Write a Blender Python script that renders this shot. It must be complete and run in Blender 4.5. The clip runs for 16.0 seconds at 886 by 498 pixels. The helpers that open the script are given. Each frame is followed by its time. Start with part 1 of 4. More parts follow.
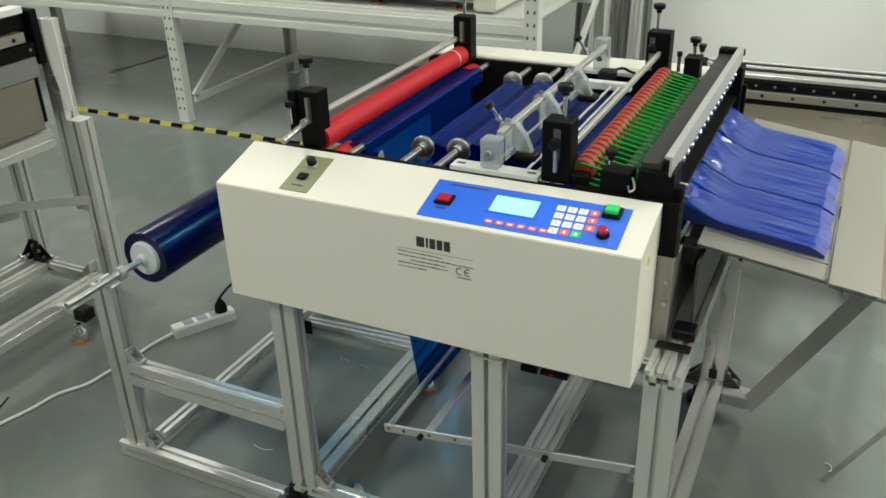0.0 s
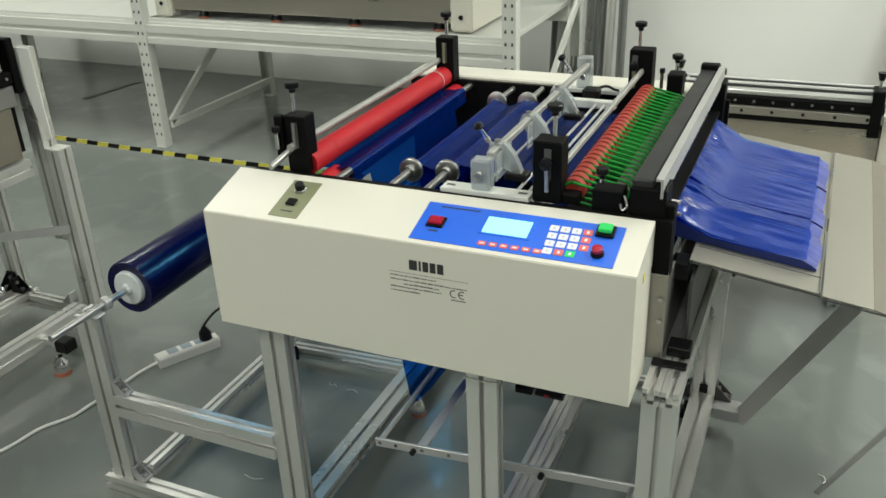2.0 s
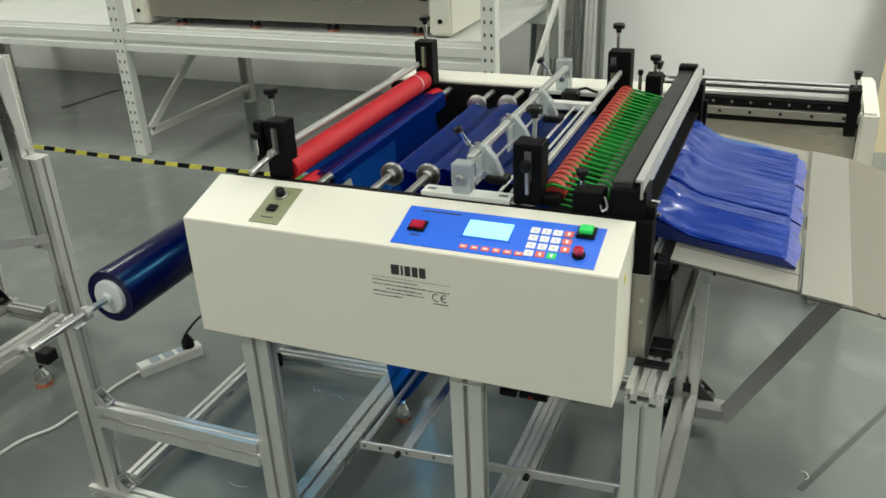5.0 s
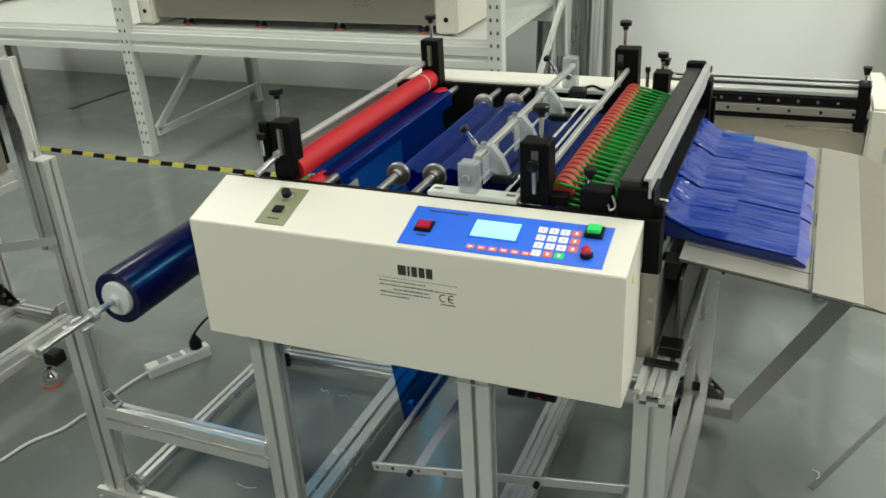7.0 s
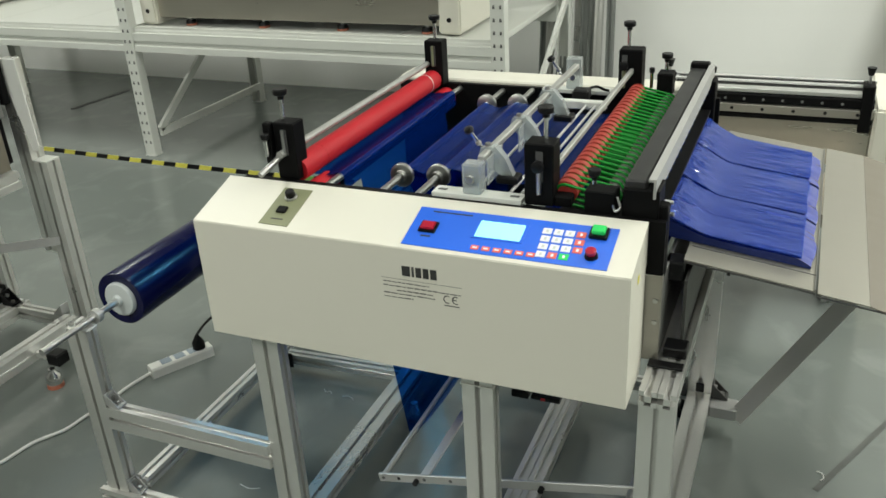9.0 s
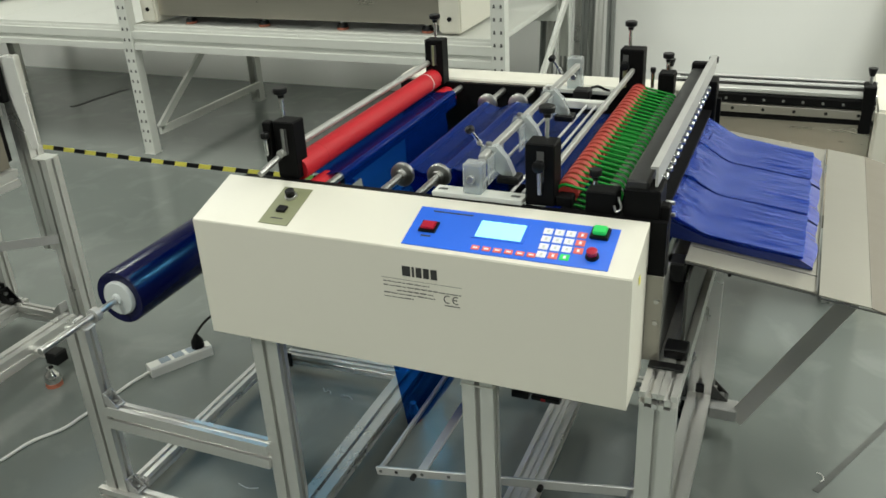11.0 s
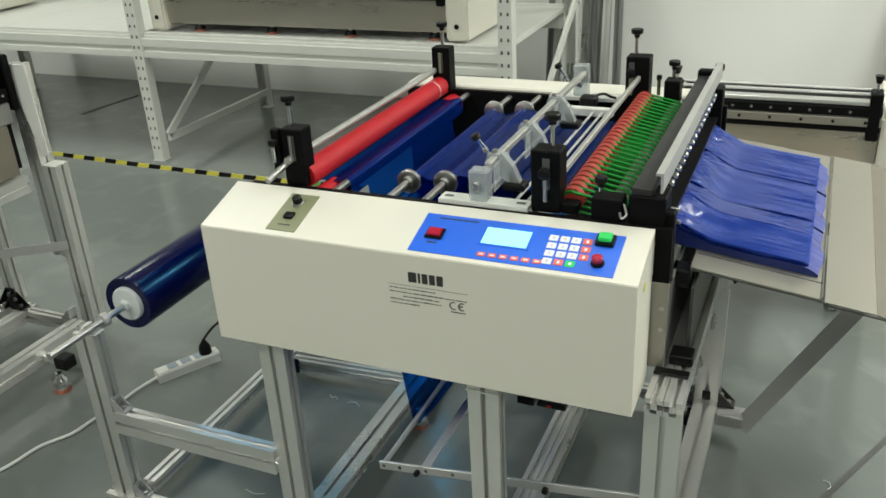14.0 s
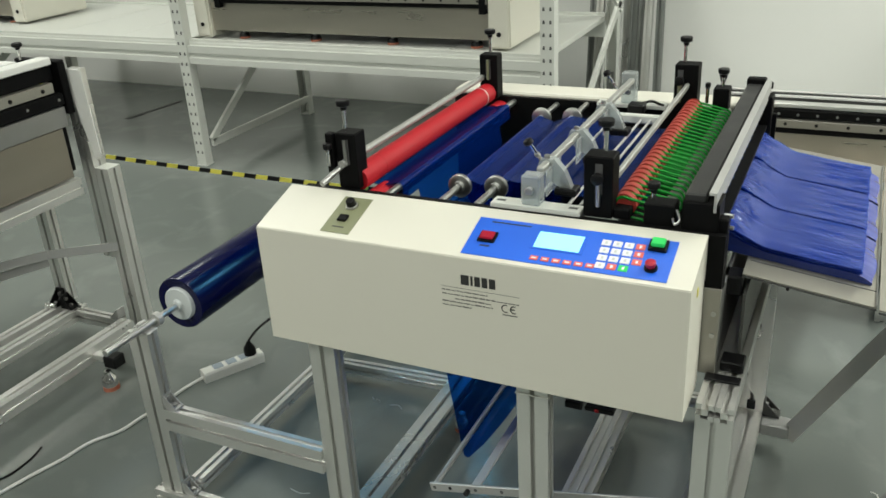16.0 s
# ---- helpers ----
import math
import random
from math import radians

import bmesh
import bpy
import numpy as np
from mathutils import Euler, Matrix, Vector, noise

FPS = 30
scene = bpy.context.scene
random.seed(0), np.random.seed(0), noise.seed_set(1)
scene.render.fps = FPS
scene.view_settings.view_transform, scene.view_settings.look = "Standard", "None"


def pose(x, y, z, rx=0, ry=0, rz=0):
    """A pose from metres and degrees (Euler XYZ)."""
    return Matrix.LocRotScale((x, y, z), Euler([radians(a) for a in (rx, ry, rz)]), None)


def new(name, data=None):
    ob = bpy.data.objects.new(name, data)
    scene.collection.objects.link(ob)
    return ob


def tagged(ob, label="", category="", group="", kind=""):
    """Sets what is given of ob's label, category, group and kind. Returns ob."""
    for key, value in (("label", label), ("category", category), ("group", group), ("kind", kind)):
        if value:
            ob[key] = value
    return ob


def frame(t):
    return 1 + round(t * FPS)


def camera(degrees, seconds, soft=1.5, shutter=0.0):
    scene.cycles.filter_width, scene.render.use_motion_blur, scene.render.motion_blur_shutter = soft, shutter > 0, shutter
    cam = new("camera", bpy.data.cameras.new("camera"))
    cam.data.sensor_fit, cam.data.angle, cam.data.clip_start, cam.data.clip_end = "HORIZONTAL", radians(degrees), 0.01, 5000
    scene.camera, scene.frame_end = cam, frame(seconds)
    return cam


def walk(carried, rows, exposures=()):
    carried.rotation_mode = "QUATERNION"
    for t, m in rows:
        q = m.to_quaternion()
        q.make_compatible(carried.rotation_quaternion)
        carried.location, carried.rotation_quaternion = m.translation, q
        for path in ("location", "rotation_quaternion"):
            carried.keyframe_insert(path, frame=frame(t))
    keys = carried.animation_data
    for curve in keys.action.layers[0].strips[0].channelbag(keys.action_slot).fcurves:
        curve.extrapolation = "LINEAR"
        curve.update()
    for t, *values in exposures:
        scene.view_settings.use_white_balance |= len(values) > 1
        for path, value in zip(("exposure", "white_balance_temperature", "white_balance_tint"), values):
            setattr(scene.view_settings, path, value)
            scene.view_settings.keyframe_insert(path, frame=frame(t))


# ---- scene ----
cam = camera(54.0, 16.0, soft=1.6)
PATH = [
    (0.0, 1.0171, -1.1363, 1.4031, 62.867, 1.514, 25.477),
    (0.5, 0.9887, -1.1337, 1.4073, 62.916, 1.954, 25.317),
    (1.0, 0.9819, -1.1357, 1.4073, 63.193, 2.074, 24.534),
    (1.5, 0.9836, -1.1366, 1.4059, 63.650, 2.073, 23.849),
    (2.0, 0.9884, -1.1356, 1.4058, 64.009, 2.140, 23.474),
    (2.5, 0.9861, -1.1354, 1.4037, 64.178, 2.226, 23.137),
    (3.0, 0.9914, -1.1350, 1.4033, 64.185, 2.228, 22.746),
    (3.5, 0.9902, -1.1341, 1.4024, 64.179, 2.214, 22.284),
    (4.0, 0.9909, -1.1364, 1.4037, 64.290, 2.286, 21.988),
    (6.5, 0.9906, -1.1283, 1.4062, 64.059, 2.926, 22.379),
    (7.0, 0.9889, -1.1262, 1.4057, 64.080, 2.996, 22.406),
    (7.5, 0.9892, -1.1246, 1.4048, 64.093, 3.013, 22.420),
    (8.0, 0.9846, -1.1226, 1.4050, 64.072, 3.057, 22.437),
    (8.5, 0.9849, -1.1233, 1.4052, 64.080, 3.058, 22.517),
    (9.0, 0.9844, -1.1245, 1.4059, 64.092, 3.012, 22.546),
    (11.5, 0.9800, -1.1206, 1.4048, 64.028, 2.793, 22.561),
    (12.0, 0.9802, -1.1230, 1.4048, 64.004, 2.775, 22.561),
    (12.5, 0.9827, -1.1240, 1.4049, 64.032, 2.767, 22.556),
    (13.0, 0.9838, -1.1225, 1.4053, 64.083, 2.858, 22.564),
    (13.5, 0.9856, -1.1253, 1.4068, 64.236, 2.906, 22.673),
    (14.0, 0.9855, -1.1259, 1.4073, 64.518, 2.964, 23.055),
    (14.5, 0.9781, -1.1364, 1.4096, 64.922, 2.902, 23.630),
    (15.0, 0.9723, -1.1450, 1.4116, 65.350, 2.921, 24.352),
    (15.5, 0.9651, -1.1573, 1.4136, 65.618, 3.127, 25.010),
    (16.0, 0.9611, -1.1594, 1.4100, 65.165, 3.179, 25.206),
]
walk(cam, [(t, pose(*p)) for t, *p in PATH])

# ---- world and lamps ----
world = bpy.data.worlds.new("hall_air")
scene.world = world
world.use_nodes = True
world.node_tree.nodes["Background"].inputs["Color"].default_value = (0.9, 0.95, 1.0, 1)
world.node_tree.nodes["Background"].inputs["Strength"].default_value = 0.005
scene.view_settings.exposure = -0.09


def tube_lamp(x, y, z, power, along_y=True, length=1.25, width=0.3):
    data = bpy.data.lights.new("tube_light", "AREA")
    data.shape, data.size, data.size_y = "RECTANGLE", (width if along_y else length), (length if along_y else width)
    data.energy, data.color = power, (0.978, 1.0, 0.908)
    ob = new("tube_light", data)
    ob.location = (x, y, z)
    return ob


LAMPS = [(-4.3, 1.3, 46), (-2.2, 1.3, 30), (0.3, 0.5, 9), (2.4, 0.3, 24), (2.6, 1.8, 78), (4.7, 1.8, 125), (-3.6, -2.3, 74), (-1.2, -2.3, 66), (1.2, -2.3, 32), (3.6, -2.3, 44)]
for lx, ly, watts in LAMPS:
    tube_lamp(lx, ly, 3.14, watts)


# ---- materials ----
def nodes_of(name):
    m = bpy.data.materials.new(name)
    m.use_nodes = True
    nt = m.node_tree
    return m, nt, nt.nodes["Principled BSDF"]


def surface(name, colour, rough=0.5, metal=0.0, vary=0.08, scale=6.0, grain=120.0, bump=0.02, stretch=(1, 1, 1), rough_vary=0.1, coat=0.0, shine=0.5):
    """Painted, metal or plastic surface with two scales of variation."""
    m, nt, b = nodes_of(name)
    co = nt.nodes.new("ShaderNodeTexCoord")
    mp = nt.nodes.new("ShaderNodeMapping")
    mp.inputs["Scale"].default_value = stretch
    nt.links.new(co.outputs["Object"], mp.inputs["Vector"])
    big, fine = nt.nodes.new("ShaderNodeTexNoise"), nt.nodes.new("ShaderNodeTexNoise")
    big.inputs["Scale"].default_value, fine.inputs["Scale"].default_value = scale, grain
    big.inputs["Detail"].default_value = 5
    for n in (big, fine):
        nt.links.new(mp.outputs["Vector"], n.inputs["Vector"])
    mix = nt.nodes.new("ShaderNodeMixRGB")
    mix.blend_type = "MIX"
    mix.inputs["Color1"].default_value = tuple(c * (1 - vary) for c in colour) + (1,)
    mix.inputs["Color2"].default_value = tuple(min(1, c * (1 + vary)) for c in colour) + (1,)
    nt.links.new(big.outputs["Fac"], mix.inputs["Fac"])
    nt.links.new(mix.outputs["Color"], b.inputs["Base Color"])
    mr = nt.nodes.new("ShaderNodeMapRange")
    mr.inputs["To Min"].default_value, mr.inputs["To Max"].default_value = max(0.02, rough - rough_vary), min(1, rough + rough_vary)
    nt.links.new(big.outputs["Fac"], mr.inputs["Value"])
    nt.links.new(mr.outputs["Result"], b.inputs["Roughness"])
    b.inputs["Metallic"].default_value = metal
    b.inputs["Coat Weight"].default_value = coat
    b.inputs["Specular IOR Level"].default_value = shine
    if bump:
        bp = nt.nodes.new("ShaderNodeBump")
        bp.inputs["Strength"].default_value, bp.inputs["Distance"].default_value = bump, 0.002
        nt.links.new(fine.outputs["Fac"], bp.inputs["Height"])
        nt.links.new(bp.outputs["Normal"], b.inputs["Normal"])
    return m


def film_material(name, colour, see_through, rough=0.12, tint=(0.08, 0.3, 0.9), crease=0.35, painted_sheen=None, shine=0.5):
    """Plastic film: coloured, glossy, lets some light through. A second colour paints pale sheen streaks."""
    m, nt, b = nodes_of(name)
    co = nt.nodes.new("ShaderNodeTexCoord")
    n = nt.nodes.new("ShaderNodeTexNoise")
    n.inputs["Scale"].default_value, n.inputs["Detail"].default_value = 22, 3
    mp = nt.nodes.new("ShaderNodeMapping")
    mp.inputs["Scale"].default_value = (0.35, 3.6, 1)
    nt.links.new(co.outputs["Object"], mp.inputs["Vector"])
    nt.links.new(mp.outputs["Vector"], n.inputs["Vector"])
    bp = nt.nodes.new("ShaderNodeBump")
    bp.inputs["Strength"].default_value, bp.inputs["Distance"].default_value = crease, 0.004
    nt.links.new(n.outputs["Fac"], bp.inputs["Height"])
    nt.links.new(bp.outputs["Normal"], b.inputs["Normal"])
    b.inputs["Base Color"].default_value = (*colour, 1)
    b.inputs["Roughness"].default_value = rough
    b.inputs["Specular IOR Level"].default_value = shine
    # streaks of pale sheen mixed into the base colour
    if painted_sheen:
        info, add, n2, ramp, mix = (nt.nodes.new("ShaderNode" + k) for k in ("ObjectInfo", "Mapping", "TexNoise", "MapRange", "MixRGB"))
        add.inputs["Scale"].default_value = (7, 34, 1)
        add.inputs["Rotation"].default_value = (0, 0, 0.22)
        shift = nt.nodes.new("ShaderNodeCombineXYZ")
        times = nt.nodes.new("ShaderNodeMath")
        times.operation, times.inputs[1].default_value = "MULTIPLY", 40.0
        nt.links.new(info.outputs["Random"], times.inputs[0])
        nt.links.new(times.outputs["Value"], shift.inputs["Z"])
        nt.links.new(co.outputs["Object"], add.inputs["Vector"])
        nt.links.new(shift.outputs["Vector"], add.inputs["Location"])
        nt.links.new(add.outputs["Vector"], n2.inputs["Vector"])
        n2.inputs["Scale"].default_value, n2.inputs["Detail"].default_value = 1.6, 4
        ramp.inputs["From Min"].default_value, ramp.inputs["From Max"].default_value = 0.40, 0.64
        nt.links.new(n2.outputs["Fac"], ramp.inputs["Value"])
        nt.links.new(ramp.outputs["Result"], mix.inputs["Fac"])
        mix.inputs["Color1"].default_value, mix.inputs["Color2"].default_value = (*colour, 1), (*painted_sheen, 1)
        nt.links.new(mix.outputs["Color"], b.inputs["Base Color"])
    tr = nt.nodes.new("ShaderNodeBsdfTransparent")
    tr.inputs["Color"].default_value = (*tint, 1)
    mx = nt.nodes.new("ShaderNodeMixShader")
    mx.inputs["Fac"].default_value = see_through
    nt.links.new(b.outputs["BSDF"], mx.inputs[1])
    nt.links.new(tr.outputs["BSDF"], mx.inputs[2])
    nt.links.new(mx.outputs["Shader"], nt.nodes["Material Output"].inputs["Surface"])
    return m


def glow(name, colour, strength):
    m, nt, b = nodes_of(name)
    b.inputs["Base Color"].default_value = (*colour, 1)
    b.inputs["Emission Color"].default_value = (*colour, 1)
    b.inputs["Emission Strength"].default_value = strength
    return m


ALU = surface("anodised_aluminium", (0.72, 0.715, 0.69), 0.30, 0.74, 0.05, 4, 300, 0.02, (1, 1, 1))
SLOT = surface("slot_shadow", (0.10, 0.10, 0.10), 0.6, 0.3)
STEEL = surface("polished_steel", (0.50, 0.50, 0.49), 0.34, 1.0, 0.05, 9, 200, 0.02)
STAINLESS = surface("brushed_stainless", (0.35, 0.335, 0.295), 0.42, 0.75, 0.06, 3, 160, 0.03, (1, 12, 1))
BRIGHT = surface("bright_steel", (0.62, 0.62, 0.61), 0.4, 0.5, 0.04)
CHROME = surface("chrome", (0.75, 0.75, 0.74), 0.12, 1.0, 0.03, 9, 200, 0.0)
DULL = surface("dull_steel", (0.32, 0.32, 0.31), 0.38, 0.8, 0.1, 14)
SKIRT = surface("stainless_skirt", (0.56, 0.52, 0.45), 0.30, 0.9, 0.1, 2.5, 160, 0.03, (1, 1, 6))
# Darker copy of SKIRT: dim reflections on stainless put into the base colour.
SHADED_SKIRT = surface("shaded_stainless_skirt", (0.27, 0.245, 0.20), 0.4, 0.6, 0.12, 2.5, 160, 0.03, (1, 1, 6))
PANEL_GREY = surface("dark_grey_panel", (0.055, 0.055, 0.052), 0.5, 0.1)
STRUT = surface("grey_painted_strut", (0.56, 0.55, 0.52), 0.5, 0.1)
ZINC = surface("zinc_bracket", (0.45, 0.45, 0.44), 0.45, 0.5, 0.1, 20)
CREAM = surface("cream_powder_coat", (0.66, 0.640, 0.562), 0.42, 0.0, 0.02, 3, 500, 0.03)
# Grey of the unseen walls and ceiling, set to limit bounced fill light.
HALL = surface("unseen_hall_grey", (0.52, 0.52, 0.50), 0.85, 0.0, 0.05, 0.8, 90, 0.05)
WHITE = surface("white_enamel", (0.75, 0.75, 0.72), 0.45, 0.0, 0.03, 4)
BLACK = surface("black_anodised", (0.0035, 0.0035, 0.0038), 0.55, 0.0, 0.2, 8, 200, 0.03, shine=0.10)
BEAM_BLACK = surface("worn_black_anodised", (0.022, 0.022, 0.022), 0.45, 0.0, 0.3, 14, 200, 0.05, shine=0.5)
KNOB = surface("black_plastic", (0.006, 0.006, 0.0065), 0.38, 0.0, 0.1, shine=0.22)
RED = surface("red_silicone", (0.43, 0.005, 0.013), 0.6, 0.0, 0.06, 10, 300, 0.03)
ORANGE = surface("orange_rubber", (0.33, 0.032, 0.021), 0.65, 0.0, 0.1, 12, 300, 0.04)
GREEN = surface("green_belt", (0.012, 0.23, 0.030), 0.25, 0.0, 0.1)
PANEL = surface("blue_overlay", (0.02, 0.13, 0.72), 0.35, 0.0, 0.03, 6, 400, 0.01)
OLIVE = surface("olive_plate", (0.20, 0.21, 0.12), 0.5, 0.0, 0.05)
FLOOR = surface("grey_epoxy", (0.160, 0.178, 0.166), 0.16, 0.0, 0.14, 1.1, 30, 0.012, (1, 1, 1), 0.07, shine=0.5)
def blotched(m, light):
    """Random lighter blotches over a floor paint."""
    nt = m.node_tree
    b = nt.nodes["Principled BSDF"]
    base = b.inputs["Base Color"].links[0].from_socket
    co, n, ramp, mix = (nt.nodes.new("ShaderNode" + k) for k in ("TexCoord", "TexNoise", "MapRange", "MixRGB"))
    n.inputs["Scale"].default_value, n.inputs["Detail"].default_value, n.inputs["Distortion"].default_value = 5.5, 6, 0.6
    ramp.inputs["From Min"].default_value, ramp.inputs["From Max"].default_value, ramp.inputs["To Max"].default_value = 0.52, 0.70, 0.42
    nt.links.new(co.outputs["Object"], n.inputs["Vector"])
    nt.links.new(n.outputs["Fac"], ramp.inputs["Value"])
    nt.links.new(ramp.outputs["Result"], mix.inputs["Fac"])
    nt.links.new(base, mix.inputs["Color1"])
    mix.inputs["Color2"].default_value = (*light, 1)
    nt.links.new(mix.outputs["Color"], b.inputs["Base Color"])


blotched(FLOOR, (0.25, 0.268, 0.255))
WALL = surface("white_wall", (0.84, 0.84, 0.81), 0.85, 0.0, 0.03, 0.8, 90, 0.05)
RACK = surface("rack_enamel", (0.62, 0.63, 0.59), 0.4, 0.0, 0.04, 5)
INK = surface("black_ink", (0.03, 0.03, 0.03), 0.6)
FAINT_INK = surface("grey_ink", (0.12, 0.12, 0.11), 0.6)
YELLOW = surface("yellow_tape", (0.72, 0.66, 0.10), 0.45)
PLASTIC = surface("white_plastic", (0.72, 0.72, 0.68), 0.4)
CORE = surface("grey_plastic", (0.52, 0.55, 0.55), 0.45)
LCD = glow("lcd_glow", (0.30, 0.80, 0.86), 0.55)
FILM = film_material("blue_film_web", (0.0012, 0.020, 0.170), 0.50, 0.14, (0.02, 0.19, 0.70), 0.05, None, 0.28)
FILM_SPAN = film_material("blue_film_span", (0.004, 0.03, 0.22), 0.92, 0.10, (0.14, 0.52, 0.95), 0.05, None, 0.4)
BAR = surface("grey_steel_bar", (0.42, 0.42, 0.40), 0.5, 0.6, 0.16, 30, 250, 0.05)
FILM_ROLL = film_material("blue_film_roll", (0.0025, 0.0035, 0.036), 0.0, 0.24, (0.08, 0.3, 0.9), 0.03, None, 0.3)
# Last colour is the pale sheen painted across the cut sheets.
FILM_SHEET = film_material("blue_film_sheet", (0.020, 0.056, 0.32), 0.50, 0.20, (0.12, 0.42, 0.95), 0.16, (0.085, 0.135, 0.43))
FOOT = surface("orange_rubber_foot", (0.42, 0.14, 0.085), 0.5)
KEYW = surface("white_key", (0.75, 0.76, 0.78), 0.4)
KEYR = surface("red_key", (0.72, 0.14, 0.11), 0.4)
KEYG = glow("green_button", (0.02, 0.50, 0.10), 0.25)
BTNR = surface("red_button", (0.38, 0.008, 0.03), 0.3)


CLEAR = film_material("frosted_acrylic", (0.50, 0.52, 0.51), 0.55, 0.2, (0.9, 0.95, 0.97), 0.02)


# ---- building helpers ----
def thing(name, loc, label, category, group="", kind=""):
    ob = new(name)
    ob.empty_display_size = 0.05
    ob.location = loc
    return tagged(ob, label, category, group, kind)


def base_of(ob):
    p = Vector((0, 0, 0))
    while ob is not None:
        p = p + ob.location
        ob = ob.parent
    return p


def part(name, bm, mat, parent=None, label="", smooth=False, sharp=0.7):
    """Links a bmesh, given in world coordinates, as one mesh under parent."""
    if parent is not None:
        bmesh.ops.translate(bm, verts=bm.verts, vec=-base_of(parent))
    bmesh.ops.recalc_face_normals(bm, faces=bm.faces)
    if smooth:
        for e in bm.edges:
            e.smooth = e.calc_face_angle(0) < sharp
    me = bpy.data.meshes.new(name)
    for f in bm.faces:
        f.smooth = smooth
    bm.to_mesh(me)
    bm.free()
    if not isinstance(mat, (list, tuple)):
        mat = [mat]
    for m in mat:
        me.materials.append(m)
    ob = new(name, me)
    ob.parent = parent
    return tagged(ob, label) if label else ob


def box(x0, x1, y0, y1, z0, z1, bevel=0.0, bm=None, seg=1, mi=0):
    bm = bm or bmesh.new()
    tmp = bmesh.ops.create_cube(bm, size=1.0)
    vs = tmp["verts"]
    for v in vs:
        v.co = Vector(((x0 + x1) / 2 + v.co.x * (x1 - x0), (y0 + y1) / 2 + v.co.y * (y1 - y0), (z0 + z1) / 2 + v.co.z * (z1 - z0)))
    fs = {f for v in vs for f in v.link_faces}
    for f in fs:
        f.material_index = mi
    if bevel:
        es = list({e for v in vs for e in v.link_edges})
        bmesh.ops.bevel(bm, geom=es, offset=bevel, segments=seg, affect="EDGES")
    return bm


def axes_of(a, b, side):
    a, b = Vector(a), Vector(b)
    w = (b - a).normalized()
    u = Vector(side) - Vector(side).dot(w) * w
    u.normalize()
    v = w.cross(u)
    v = -v if v.z < -1e-6 else v
    return Matrix(((u.x, v.x, w.x, a.x), (u.y, v.y, w.y, a.y), (u.z, v.z, w.z, a.z), (0, 0, 0, 1))), (b - a).length


def prism(poly, a, b, side=(1, 0, 0), bm=None, mi=0):
    """A straight bar from a to b with the given section (first axis along side)."""
    bm = bm or bmesh.new()
    m, length = axes_of(a, b, side)
    n = len(poly)
    lo = [bm.verts.new(m @ Vector((p[0], p[1], 0))) for p in poly]
    hi = [bm.verts.new(m @ Vector((p[0], p[1], length))) for p in poly]
    fs = [bm.faces.new([lo[i], lo[(i + 1) % n], hi[(i + 1) % n], hi[i]]) for i in range(n)]
    fs += [bm.faces.new(lo[::-1]), bm.faces.new(hi)]
    for f in fs:
        f.material_index = mi
    return bm


def slotted(w, h, slot=0.009, deep=0.0092):
    """Section of a T-slot extrusion: one undercut slot in each face, wide faces carry it too."""
    s, lip = slot / 2, 0.0018
    k = 0.0057
    x, y = w / 2, h / 2
    d = min(deep, y - 0.0058)
    kx, dy = (0.0095, min(0.0122, y - 0.0028)) if w > 0.05 else (k, d)
    return [(-x, -y), (-s, -y), (-s, -y + lip), (-kx, -y + lip), (-kx, -y + dy), (kx, -y + dy), (kx, -y + lip), (s, -y + lip), (s, -y),
            (x, -y), (x, -s), (x - lip, -s), (x - lip, -k), (x - d, -k), (x - d, k), (x - lip, k), (x - lip, s), (x, s),
            (x, y), (s, y), (s, y - lip), (kx, y - lip), (kx, y - dy), (-kx, y - dy), (-kx, y - lip), (-s, y - lip), (-s, y),
            (-x, y), (-x, s), (-x + lip, s), (-x + lip, k), (-x + d, k), (-x + d, -k), (-x + lip, -k), (-x + lip, -s), (-x, -s)]


def beam(name, a, b, parent, w=0.058, h=0.03, side=(1, 0, 0), label=""):
    return part(name, prism(slotted(w, h), a, b, side), ALU, parent, label)


def rod_mesh(a, b, r, n=20, bm=None, mi=0, r2=None):
    bm = bm or bmesh.new()
    m, length = axes_of(a, b, (0.31, 0.17, 0.93) if abs((Vector(b) - Vector(a)).normalized().z) < 0.9 else (1, 0, 0))
    r2 = r if r2 is None else r2
    lo = [bm.verts.new(m @ Vector((r * math.cos(t), r * math.sin(t), 0))) for t in [2 * math.pi * i / n for i in range(n)]]
    hi = [bm.verts.new(m @ Vector((r2 * math.cos(t), r2 * math.sin(t), length))) for t in [2 * math.pi * i / n for i in range(n)]]
    fs = [bm.faces.new([lo[i], lo[(i + 1) % n], hi[(i + 1) % n], hi[i]]) for i in range(n)]
    fs += [bm.faces.new(lo[::-1]), bm.faces.new(hi)]
    for f in fs:
        f.material_index = mi
    return bm


def rod(name, a, b, r, mat, parent, label="", n=20):
    return part(name, rod_mesh(a, b, r, n), mat, parent, label, True)


def lathe(name, c, axis, rings, mat, parent, label="", n=20):
    """Turned piece: rings of (distance along axis, radius)."""
    bm = bmesh.new()
    m, _ = axes_of(c, Vector(c) + Vector(axis), (0.3, 0.2, 0.93) if abs(Vector(axis).normalized().z) < 0.9 else (1, 0, 0))
    loops = [[bm.verts.new(m @ Vector((r * math.cos(2 * math.pi * i / n), r * math.sin(2 * math.pi * i / n), d))) for i in range(n)] for d, r in rings]
    for A, B in zip(loops, loops[1:]):
        for i in range(n):
            bm.faces.new([A[i], A[(i + 1) % n], B[(i + 1) % n], B[i]])
    bm.faces.new(loops[0][::-1]), bm.faces.new(loops[-1])
    return part(name, bm, mat, parent, label, True)


